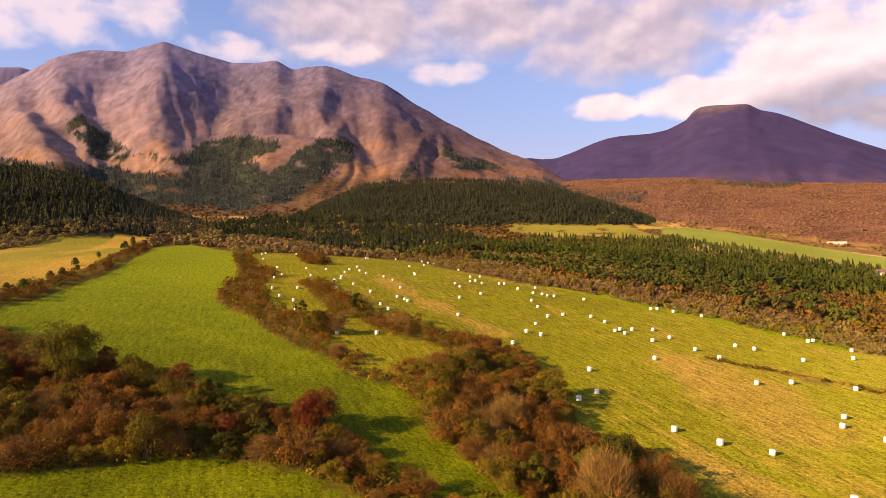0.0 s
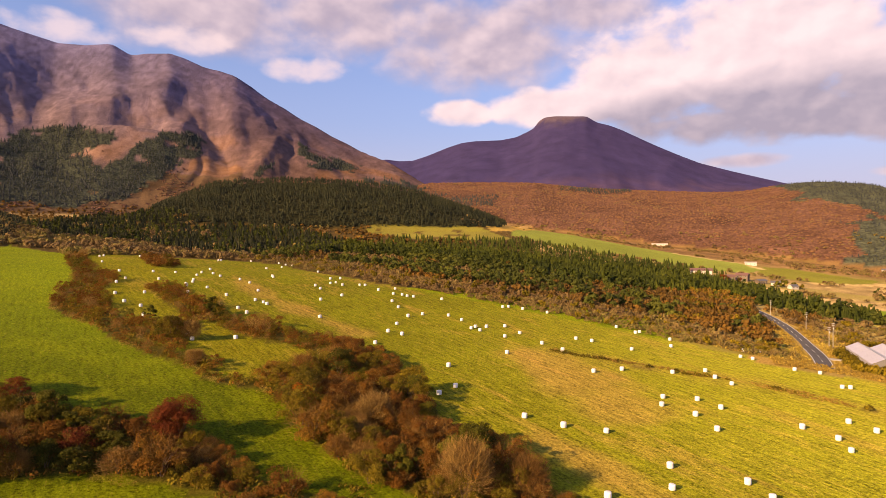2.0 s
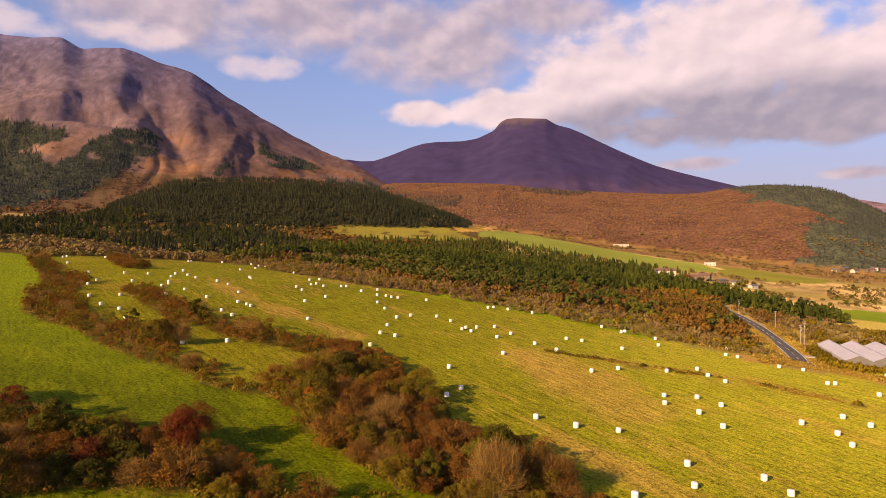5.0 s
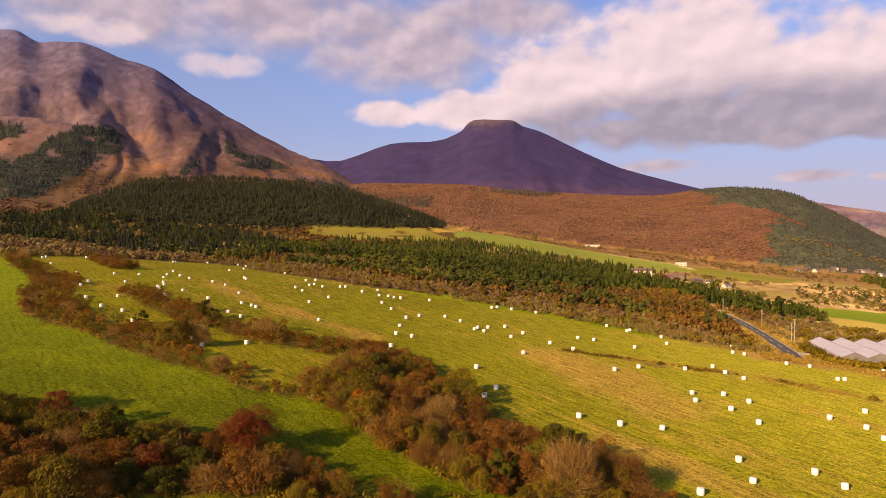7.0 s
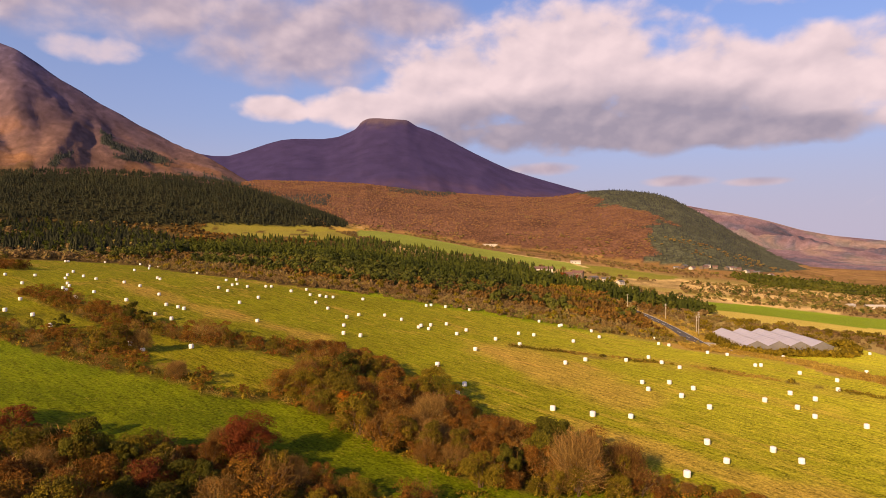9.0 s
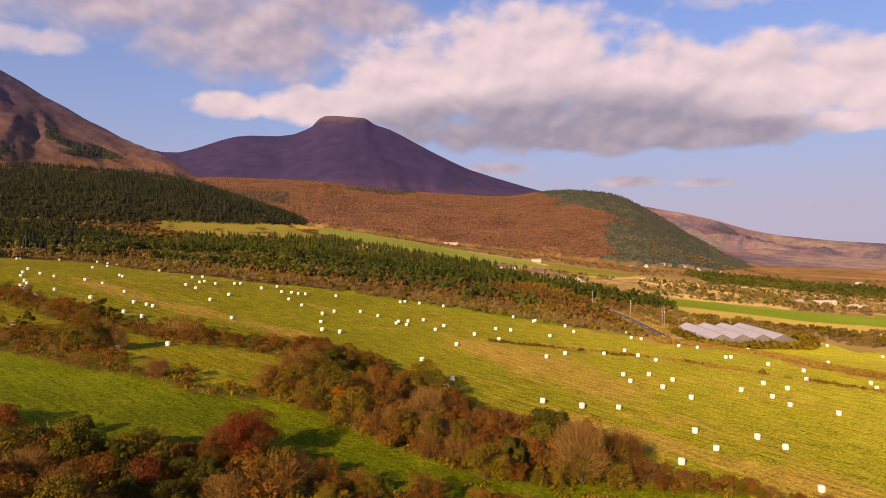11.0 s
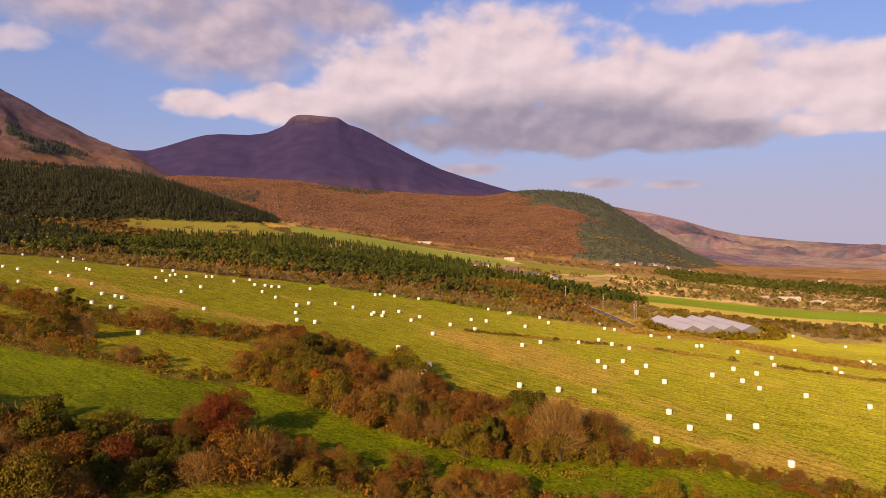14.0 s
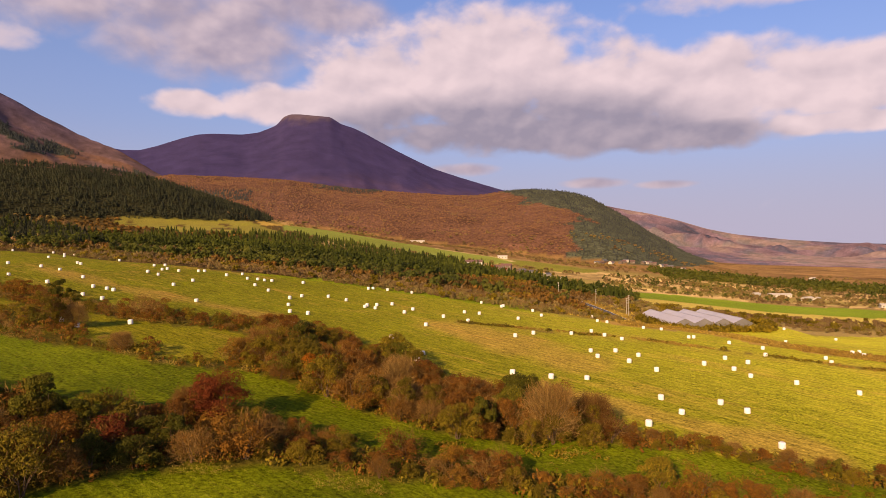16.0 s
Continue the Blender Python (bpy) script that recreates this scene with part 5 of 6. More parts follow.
scattered("autumn_scrub", lobed_template(187, 70, 0.21), (p := within(RIGHT_SCRUB, 5.6, 194, clear_of_road)), rng.uniform(1.0, 2.3, len(p)), LEAF["scrub_leaf"], "russet autumn scrub beyond the greenhouse", "scrub")
scattered("green_scrub", lobed_template(188, 110, 0.17, 1.2), (p := within(RIGHT_SCRUB, 11, 195, clear_of_road)), rng.uniform(1.2, 2.9, len(p)), LEAF["olive"], "olive-green bushes beyond the greenhouse", "scrub")
scattered("green_scrub", bushy_template(190, 60, 0.24, 1.1), (p := along([(163, 270), (156, 248), (150, 230), (152, 224), (170, 218), (187, 213), (200, 222), (206, 240)], 1.4, 1.0, 191)), rng.uniform(1.5, 2.7, len(p)), LEAF["olive"], "olive-green bushes before the greenhouse", "scrub")
scattered("bare_scrub", twig_fan(np.random.default_rng(5), 1.0, 1.25, 130), (p := within(SCRUB_BELT, 7.5, 196, belt(-5, 60))), rng.uniform(1.2, 2.4, len(p)), TWIG, "bare tan bushes among the scrub", "scrub")
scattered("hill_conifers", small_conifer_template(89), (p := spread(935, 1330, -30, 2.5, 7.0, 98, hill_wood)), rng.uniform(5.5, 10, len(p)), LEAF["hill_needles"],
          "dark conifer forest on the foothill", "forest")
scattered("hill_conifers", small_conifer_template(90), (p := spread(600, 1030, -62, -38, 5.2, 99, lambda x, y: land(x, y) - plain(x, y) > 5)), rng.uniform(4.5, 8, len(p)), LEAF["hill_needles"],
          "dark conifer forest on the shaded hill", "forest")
scattered("slope_conifers", small_conifer_template(91), (p := spread(1250, 2300, -58, 2, 10.5, 199, in_patch)), rng.uniform(6, 12, len(p)), LEAF["hazed_needles"], "grey-green conifer stands on the lower mountain slopes", "forest")


scattered("slope_trees", lobed_template(93, 12, 0.6, 0.7, 2), (p := spread(1280, 1900, -57, -2, 9.0, 200, lambda x, y: (land(x, y) - plain(x, y) > 8) & ~stand(x, y, land(x, y)) & (fbm(x / 55, y / 55, 3, 216) > -0.25 + 1.1 * smooth(1380, 1850, np.hypot(x, y))))), rng.uniform(1.6, 3.6, len(p)), LEAF["high_leaf"],
          "russet and brown trees thinning out up the mountain slope", "forest", (0.5, 0.9))


def green_flank(x, y):
    """Where the long slope turns to conifers at its end."""
    return (np.degrees(np.arctan2(x, y)) > 27.5 + 6 * fbm(x / 330, y / 330, 4, 72) + 2.5 * fbm(x / 60, y / 60, 3, 78) - (np.hypot(x, y) - 1700) / 300) & (fbm(x / 90, y / 90, 4, 71) > -0.8)


scattered("slope_conifers", small_conifer_template(92), (p := spread(1150, 2290, 24, 38.5, 10.5, 198, lambda x, y: (land(x, y) - plain(x, y) > 8) & green_flank(x, y))), rng.uniform(3, 7.5, len(p)), LEAF["hazed_needles"],
          "grey-green conifers on the end of the long slope", "forest")
scattered("autumn_forest", dome_template(100), (p := spread(1200, 2340, -12, 42, 8.6, 101, lambda x, y: (land(x, y, True)[1] == 4) & (land(x, y) - plain(x, y) > 5) & ~green_flank(x, y))), 1.6 + 2.6 * rng.uniform(0, 1, len(p)) ** 2, LEAF["slope_leaf"],
          "orange-brown autumn forest on the long slope", "forest", (0.4, 0.7), True)
scattered("autumn_forest", bushy_template(104, 14, 0.5), (p := spread(720, 1800, -60, 0, 10.5, 105, lambda x, y: ((np.hypot(x, y) > 980) | (np.degrees(np.arctan2(x, y)) > -17)) & (fbm(x / 90, y / 90, 4, 71) > -0.35) & ~inside(x, y, YELLOW_FAR) & ~hill_wood(x, y) & ~plantation(x, y) & ~stand(x, y, land(x, y)) & (land(x, y) - plain(x, y) < np.where(np.degrees(np.arctan2(x, y)) < -22, 120, 5)))), rng.uniform(2, 3.8, len(p)), LEAF["far_leaf"],
          "dark russet autumn trees at the foot of the mountain", "forest")


scattered("autumn_scrub", lobed_template(108, 49, 0.22), (p := np.vstack([within(SCRUB_TOP, 5.4, 109), within(SCRUB_LEFT, 6.0, 110)])), rng.uniform(1.6, 3.6, len(p)), LEAF["scrub_leaf"],
          "russet autumn scrub above the fields", "scrub")


def slope_stands(x, y):
    """A narrow stand along the crest of the long slope and a small one at its foot."""
    a, r = np.degrees(np.arctan2(x, y)) + 0.5 * fbm(x / 60, y / 60, 3, 222), np.hypot(x, y) + 30 * fbm(x / 50, y / 50, 3, 223)
    return ((a > 6.5) & (a < 12.5) & (r > 2130) & (r < 2270)) | ((a > -3.4) & (a < 1.0) & (r > 1560) & (r < 1760))


scattered("slope_conifers", small_conifer_template(94), (p := spread(1500, 2300, -4, 14, 9.0, 207, slope_stands)), rng.uniform(5, 9, len(p)), LEAF["hazed_needles"], "grey-green conifer stands on the long slope", "forest")


def patchy_plain(x, y):
    """Scrub in drifts, with the farm buildings left clear."""
    return (fbm(x / 40, y / 40, 3, 218) > -0.35) & (np.hypot(x - 545, y - 535) > 24) & (np.hypot(x - 560, y - 490) > 22)


def open_plain(x, y):
    return ((fbm(x / 90, y / 90, 4, 71) + 0.6 * fbm(x / 30, y / 30, 3, 73) > 0.05) & ~inside(x, y, PINE_BELT) & ~inside(x, y, SCRUB_BELT) & ~inside(x, y, GREEN_RIGHT) & ~inside(x, y, YELLOW_RIGHT) & ~inside(x, y, YELLOW_FAR) & ~inside(x, y, GREEN_FAR) & ~inside(x, y, STRAW_FAR) & ~inside(x, y, GREEN_VILLAGE)
            & ~inside(x, y, BALE_FIELD) & clear_of_road(x, y) & (np.hypot(x - 280, y - 690) > 60))


scattered("plain_scrub", lobed_template(102, 42, 0.28), (p := spread(430, 1400, -2, 60, 11.0, 103, open_plain)), rng.uniform(1.2, 3.8, len(p)), LEAF["scrub_leaf"], "autumn scrub scattered over the plain", "scrub")
scattered("plain_scrub", lobed_template(103, 42, 0.27), (p := within(MID_SCRUB, 7.0, 203, patchy_plain)), rng.uniform(0.8, 2.1, len(p)), LEAF["scrub_leaf"], "brown autumn scrub and low trees across the plain", "scrub")
scattered("plain_pines", lobed_template(105, 49, 0.26, 1.3), (p := within(MID_SCRUB, 16, 204, patchy_plain)), rng.uniform(1.2, 3.0, len(p)), LEAF["pine_tufts"], "scattered green pines among the scrub of the plain", "scrub")
FAR_BELT = [(579, 746), (657, 720), (689, 639), (728, 549), (850, 560), (880, 640), (831, 805), (733, 927), (640, 900)]
scattered("conifer_belt", lobed_template(106, 28, 0.34, 1.5, 4), (p := within(FAR_BELT, 6.8, 107)), rng.uniform(2.6, 4.4, len(p)), LEAF["pine_tufts"], "green conifer belt across the plain", "woodland")
# dry grass on the untilled strip and along the line through the field
scattered("green_scrub", bushy_template(191, 60, 0.22, 0.8), (p := along(MIDLINE[1:6], 1.2, 11, 192)), rng.uniform(0.5, 1.2, len(p)), LEAF["olive"], "low olive bushes along the line through the bale field", "scrub")
# undergrowth that fills the hedges
tuft = twig_fan(np.random.default_rng(12), 0.55, 0.8, 26)
for k, (mat, tint) in enumerate(((LEAF["olive"], "olive-green"), (LEAF["russet"], "russet-brown"), (TWIG, "dry tan"))):
    shape = twig_fan(np.random.default_rng(14), 1.0, 1.0, 70) if mat is TWIG else bushy_template(120 + k, 32, 0.17, 0.9)
    g = (1.0, 1.15, 1.7)[k]
    p = np.vstack([within(COPSE, 2.4 * g, 121 + k), within(LOW_HEDGE, 2.0 * g, 171 + k), within(NEAR_HEDGE_END, 2.0 * g, 181 + k), within(NEAR_HEDGE, 2.0 * g, 131 + k), within(UPPER_HEDGE, 3.0 * g, 141 + k), within(MIDDLE_HEDGE, 2.7 * g, 151 + k), within(HEDGE_HEAD, 3 * g, 161 + k)])
    scattered("undergrowth", shape, p, rng.uniform(0.6, 1.5, len(p)), mat, tint + " low undergrowth among the hedge shrubs", "undergrowth")


def patchy(p, low, scale=9):
    return p[fbm(p[:, 0] / scale, p[:, 1] / scale, 2, 79) > low]


tussock = bushy_template(124, 18, 0.3, 0.75)
scattered("dry_grass", tussock, (p := along(DRY_STRIP, 7.5, 0.075, 111)), rng.uniform(0.4, 0.95, len(p)), LEAF["dry"], "tall dry yellow grass on the untilled strip", "grass")
scattered("dry_grass", tussock, (p := patchy(along(MIDLINE, 2.8, 0.16, 112), 0.05)), rng.uniform(0.25, 0.6, len(p)), LEAF["dry"], "dry golden grass along the line through the bale field", "grass")
ROADSIDE = [(92, 236), (108, 220), (122, 210), (133, 230), (141, 248), (147, 264), (120, 262), (98, 254)]
scattered("dry_grass", tussock, (p := within(ROADSIDE, 1.5, 126, clear_of_road)), rng.uniform(0.4, 1.0, len(p)), LEAF["dry"], "tall straw-coloured grass between the bale field and the road", "grass")
scattered("autumn_scrub", lobed_template(193, 77, 0.18, 0.9), (p := within(ROADSIDE, 5.0, 127, clear_of_road)), rng.uniform(0.8, 1.7, len(p)), LEAF["scrub_leaf"], "low russet bushes between the bale field and the road", "scrub")
EASTSIDE = [(158, 262), (170, 300), (178, 335), (184, 372), (196, 388), (204, 372), (192, 330), (187, 296), (180, 274)]
scattered("dry_grass", tussock, (p := within(EASTSIDE, 1.7, 128, clear_of_road)), rng.uniform(0.4, 1.0, len(p)), LEAF["dry"], "tall straw-coloured grass beyond the road", "grass")
scattered("autumn_scrub", lobed_template(194, 77, 0.18, 0.9), (p := within(EASTSIDE, 4.6, 129, clear_of_road)), rng.uniform(0.9, 2.0, len(p)), LEAF["scrub_leaf"], "low russet bushes beyond the road", "scrub")
scattered("rough_grass", bushy_template(123, 24, 0.2, 0.7), (p := patchy(along(MIDLINE, 1.6, 0.4, 116), 0.12, 13)), rng.uniform(0.4, 0.9, len(p)), LEAF["olive"], "rough green tufts along the line through the bale field", "grass")
CORRIDOR = [(-8, 95), (4, 93), (19, 91), (40, 86), (52, 77), (60, 70), (48, 70), (35, 75), (20, 79), (9, 83), (-4, 89)]
scattered("rough_grass", bushy_template(125, 16, 0.24, 0.7), (p := patchy(within(CORRIDOR, 1.15, 119), -0.05, 7)), rng.uniform(0.3, 0.75, len(p)), LEAF["olive"], "rough olive tufts between the hedges", "grass")
scattered("dry_grass", tuft, (p := patchy(within(CORRIDOR, 1.6, 120), 0.05, 6)), rng.uniform(0.5, 1.0, len(p)), LEAF["dry"], "dry straw-coloured tufts between the hedges", "grass")
scattered("verge_grass", tussock, (p := np.array([q for q in along(ROAD[2:9], 10, 0.12, 115) if away(q[:1], q[1:2], ROAD)[0] > 4.2 and away(q[:1], q[1:2], [(149, 256), (158, 253), (168, 254)])[0] > 3.5])), rng.uniform(0.5, 1.1, len(p)), LEAF["dry"], "tall dry grass on the verges of the road", "grass")
scattered("hedge_grass", tuft, (p := patchy(np.vstack([along([(-66, 72), (-56, 79), (-47, 83), (-40, 86), (-33, 86), (-24, 83), (-13, 79), (0, 75), (15, 70)], 1.6, 0.16, 113), along(UPPER_HEDGE[4:16], 1.5, 0.16, 114), along(MIDDLE_HEDGE[:12], 1.5, 0.16, 117)]), 0.08)),
          rng.uniform(0.6, 1.3, len(p)), LEAF["dry"], "dry straw-coloured grass at the foot of the hedges", "grass")
# ---- wrapped bales ----
UPPER_ROWS = [
    (-215.9, 352.8), (-217.7, 359.5), (-187.6, 312.5), (-158.9, 282.4), (-141.1, 252.3), (-126.3, 228.3), (-143.9, 263.3), (-201.6, 371.3), (-113.8, 214.3), (-145.9, 289.4),
    (-118, 234.6), (-104.1, 208.6), (-131.2, 268.4), (-93.5, 192.5), (-136.2, 292.6), (-114.5, 260.9), (-112, 256.7), (-117.2, 273.1), (-114.3, 266.6), (-104, 242.4),
    (-123.4, 288.8), (-126.6, 300.4), (-129.8, 316.3), (-157.9, 387.4), (-156.9, 389.1), (-119.6, 298.2), (-102.1, 255.1), (-112.3, 290.4), (-63.6, 165.8), (-68.2, 172.4), (-87.4, 241.5),
    (-141.7, 401.3), (-99.4, 283.1), (-72.6, 218), (-91.3, 274.8), (-114.2, 356.2), (-66.3, 210.5), (-79.9, 255.9), (-53.6, 171.9),
]
FAR_ROWS = [
    (-73.1, 235.7), (-122.6, 401.3), (-91.1, 303.3), (-89.1, 299.2), (-111.9, 376.3), (-68.6, 232.5), (-116, 395.4), (-66.3, 230.1), (-110.3, 391.1), (-95.9, 379.1),
    (-83.4, 357.6), (-61.6, 278.3), (-57.1, 270.7), (-62.2, 306.7), (-49.8, 245.7), (-57.4, 289.2), (-40.8, 213.4), (-55.8, 293.2), (-58.2, 311), (-50.8, 286),
    (-44, 257.8), (-43.3, 289.5), (-41, 290.5), (-32.1, 277.8), (-25.7, 285.6), (-24.1, 271), (-21.8, 254.1), (-14.8, 181.5), (-20.1, 270.4), (-17.6, 243.3),
    (-14, 198.9), (-17.6, 268.2), (-13.2, 212.1), (-14.7, 268.2), (-11.4, 227.4), (-9, 196.3), (-6.7, 233.3), (-2.3, 267.8),
]
MIDDLE_ROWS = [
    (3.1, 235.1), (8.4, 228.5), (8.4, 163.4), (8.1, 139.5), (12.5, 215.5), (13.9, 218.5), (15.6, 213.4), (11.4, 145.9), (17.7, 220.2), (24.1, 263.1),
    (26.5, 265), (24.3, 224.4), (24, 206.9), (32.5, 263.7), (24.3, 184.1), (29.3, 214.8), (42.6, 261.7), (35.9, 201.4), (26.9, 129.9), (41.7, 194),
    (48.4, 214.5), (53.5, 212.8), (34.6, 126.7), (67.8, 245.1), (47.6, 171.3), (73.4, 237.4), (75.6, 240.4), (65, 204.9), (56.2, 176.5), (43, 125.9),
    (84.3, 231.1), (81, 217.6), (38.5, 98.8), (70.6, 178.5), (61.2, 152.8), (59.3, 146.6), (81.3, 183.9), (69.4, 153.3),
]
NEAR_ROWS = [
    (65.3, 141.5), (51.7, 112.1), (81.6, 176.8), (107.4, 224.4), (49.7, 103.7), (101.6, 211.5), (84, 171), (73.2, 148.3), (105, 210.1), (112.6, 224),
    (67, 132.9), (112.8, 198.5), (63.6, 108.6), (119.6, 197.1), (86.9, 139.1), (65.6, 103.6), (57, 87.7), (116.4, 179), (118.7, 179.3), (91.4, 133.5),
    (99.9, 145.4), (90.5, 127.2), (102.9, 140.3), (156.9, 213.8), (124.4, 169.3), (119.2, 149.8), (129.8, 160.9), (98.2, 120.8), (156, 175.7), (200.8, 216.8),
    (138.6, 146), (134.1, 140.5), (107.5, 112), (161.3, 154.9), (166.9, 156.7), (160.6, 150.4), (229.9, 215.2),
]


def bale_mesh(seed):
    """A round bale on its side-worn end: rounded rims, a slight waist and a sagging foot."""
    r = np.random.default_rng(seed)
    prof = [(0.0, 0.0), (0.46, 0.0), (0.58, 0.03), (0.635, 0.12), (0.65, 0.35), (0.64, 0.62), (0.645, 0.88), (0.62, 1.08), (0.56, 1.16), (0.44, 1.20), (0.0, 1.215)]
    sides = 20
    v, f = [], []
    for i, (rad, z) in enumerate(prof):
        for k in range(sides):
            a = 2 * math.pi * k / sides
            q = rad * (1 + 0.025 * math.sin(3 * a + seed) + r.normal(0, 0.008))
            v.append((q * math.cos(a), q * math.sin(a), z + (r.normal(0, 0.008) if 0 < i < 10 else 0)))
    for i in range(len(prof) - 1):
        for k in range(sides):
            a, b = i * sides + k, i * sides + (k + 1) % sides
            f.append((a, b, b + sides, a + sides))
    return mesh_from("wrapped_bale", np.array(v), np.array(f), WRAP, True)


BALE_SHAPES = [bale_mesh(k) for k in range(4)]
for n, (x, y) in enumerate(UPPER_ROWS + FAR_ROWS + MIDDLE_ROWS + NEAR_ROWS):
    bale = new("hay_bale", BALE_SHAPES[n % 4])
    s = rng.uniform(0.86, 0.95)
    bale.matrix_basis = pose(x, y, height(x, y) - 0.02, rng.normal(0, 2.5), rng.normal(0, 2.5), rng.uniform(0, 360)) @ Matrix.Diagonal((s, s, s * rng.uniform(0.94, 1.05), 1))
    tagged(bale, "round hay bale wrapped in white plastic on mown grass", "hay bale", "hay bales on the field")
# ---- road, poles, greenhouse, houses ----
ASPHALT = plain_material("asphalt", (0.085, 0.080, 0.080), 0.9, 0.0, 1.5, 0.3, 0.2)
PAINT_LINE = plain_material("road_paint", (0.62, 0.62, 0.60), 0.7)
CONCRETE = plain_material("concrete", (0.34, 0.32, 0.29), 0.85, 0.0, 2.0, 0.2, 0.2)
STEEL = plain_material("grey_steel", (0.45, 0.46, 0.48), 0.4, 0.8, 3.0, 0.15)
WHITE_WALL = plain_material("white_wall", (0.42, 0.39, 0.36), 0.7, 0.0, 1.2, 0.12)
PINK_ROOF = plain_material("faded_red_roof", (0.14, 0.075, 0.062), 0.6, 0.0, 1.0, 0.25)
GREY_ROOF = plain_material("grey_tile_roof", (0.10, 0.095, 0.10), 0.5, 0.0, 1.0, 0.25)
DULL_WALL = plain_material("dull_timber_wall", (0.13, 0.10, 0.08), 0.8, 0.0, 1.0, 0.25)
WINDOW_GLASS = plain_material("dark_window_glass", (0.03, 0.035, 0.04), 0.1)
FILM = plain_material("milky_plastic_film", (0.39, 0.375, 0.435), 0.35, 0.0, 0.35, 0.1, 0.1)
END_FILM = plain_material("dull_plastic_film", (0.13, 0.125, 0.125), 0.5, 0.0, 0.5, 0.3)


def box(x0, y0, z0, x1, y1, z1):
    v = np.array([(x, y, z) for z in (z0, z1) for y in (y0, y1) for x in (x0, x1)], float)
    return v, np.array([(0, 2, 3, 1), (4, 5, 7, 6), (0, 1, 5, 4), (2, 6, 7, 3), (0, 4, 6, 2), (1, 3, 7, 5)])


def smooth_line(line, per=8):
    """A rounded line through places."""
    pts = [Vector((x, y, 0)) for x, y in line]
    out = []
    for i in range(len(pts) - 1):
        a, b, c, d = pts[max(0, i - 1)], pts[i], pts[i + 1], pts[min(len(pts) - 1, i + 2)]
        for k in range(per):
            t = k / per
            q = 0.5 * ((2 * b) + (c - a) * t + (2 * a - 5 * b + 4 * c - d) * t * t + (3 * b - a - 3 * c + d) * t ** 3)
            out.append((q.x, q.y))
    return out + [line[-1]]


def ribbon(name, line, offset, wide, lift, mat, thick=0.15):
    """A strip that follows the ground, with a thickness."""
    v, f = [], []
    for i, (x, y) in enumerate(line):
        ax, ay = line[max(0, i - 1)]
        bx, by = line[min(len(line) - 1, i + 1)]
        span = math.hypot(bx - ax, by - ay)
        nx, ny = (by - ay) / span, -(bx - ax) / span
        z = height(x, y) + lift
        for side, dz in ((-1, 0), (1, 0), (1, -thick), (-1, -thick)):
            q = offset + side * wide / 2
            v.append((x + nx * q, y + ny * q, z + dz))
    for i in range(len(line) - 1):
        for k in range(4):
            a, b = i * 4 + k, i * 4 + (k + 1) % 4
            f.append((a, a + 4, b + 4, b))
    return mesh_from(name, np.array(v), np.array(f), mat)


road_line = smooth_line(ROAD[2:])
road = tagged(new("road", ribbon("road", road_line, 0, 6.0, 0.30, ASPHALT, 0.7)), "two-lane grey asphalt road curving past the bale field", "road", kind="structure")
for side in (-2.75, 2.75):
    part("edge_line", ribbon("edge_line", road_line, side, 0.22, 0.306, PAINT_LINE, 0.02), road, "white painted edge line")
for k in range(0, len(road_line) - 3, 4):
    part("centre_dash", ribbon("centre_dash", road_line[k:k + 3], 0, 0.18, 0.306, PAINT_LINE, 0.02), road, "white painted centre dash")
farm_track = [(149, 256), (153, 256), (158, 253), (163, 252), (168, 254)]
tagged(new("farm_track", ribbon("farm_track", smooth_line(farm_track), 0, 4.0, 0.22, CONCRETE, 0.6)), "short pale concrete track branching off the road", "track", kind="structure")


def utility_pole(x, y, high):
    top = tagged(new("utility_pole"), "tall grey concrete utility pole with crossarms beside the road", "utility pole", "poles along the road")
    top.matrix_basis = pose(x, y, height(x, y), 0, 0, 25)
    part("shaft", mesh_from("shaft", *limb([(0, 0, -0.4), (0, 0, high * 0.5), (0, 0, high)], [0.16, 0.13, 0.10], 10), CONCRETE, True), top)
    for z in (high - 0.4, high - 1.3):
        arm = part("crossarm", mesh_from("crossarm", *box(-1.0, -0.06, z, 1.0, 0.06, z + 0.1), STEEL), top)
        for q in (-0.85, -0.3, 0.35, 0.85):
            part("insulator", mesh_from("insulator", *limb([(q, 0, z + 0.1), (q, 0, z + 0.2), (q, 0, z + 0.32)], [0.05, 0.07, 0.04], 6), WHITE_WALL, True), arm)
    part("transformer", mesh_from("transformer", *limb([(0.35, 0, high - 2.9), (0.35, 0, high - 2.85), (0.35, 0, high - 2.1), (0.35, 0, high - 2.05)], [0.05, 0.24, 0.24, 0.05], 10), STEEL, True), top, "grey transformer drum")
    return top


for x, y, h in ((166.5, 283.5, 9.5), (169.2, 285.5, 11), (182.5, 337, 9.5), (189, 394, 9), (240, 470, 9), (252, 500, 9)):
    utility_pole(x, y, h)


GABLE_FACES = np.array([(0, 1, 2), (5, 4, 3), (0, 3, 4), (0, 4, 1), (1, 4, 5), (1, 5, 2), (2, 5, 3), (2, 3, 0)])


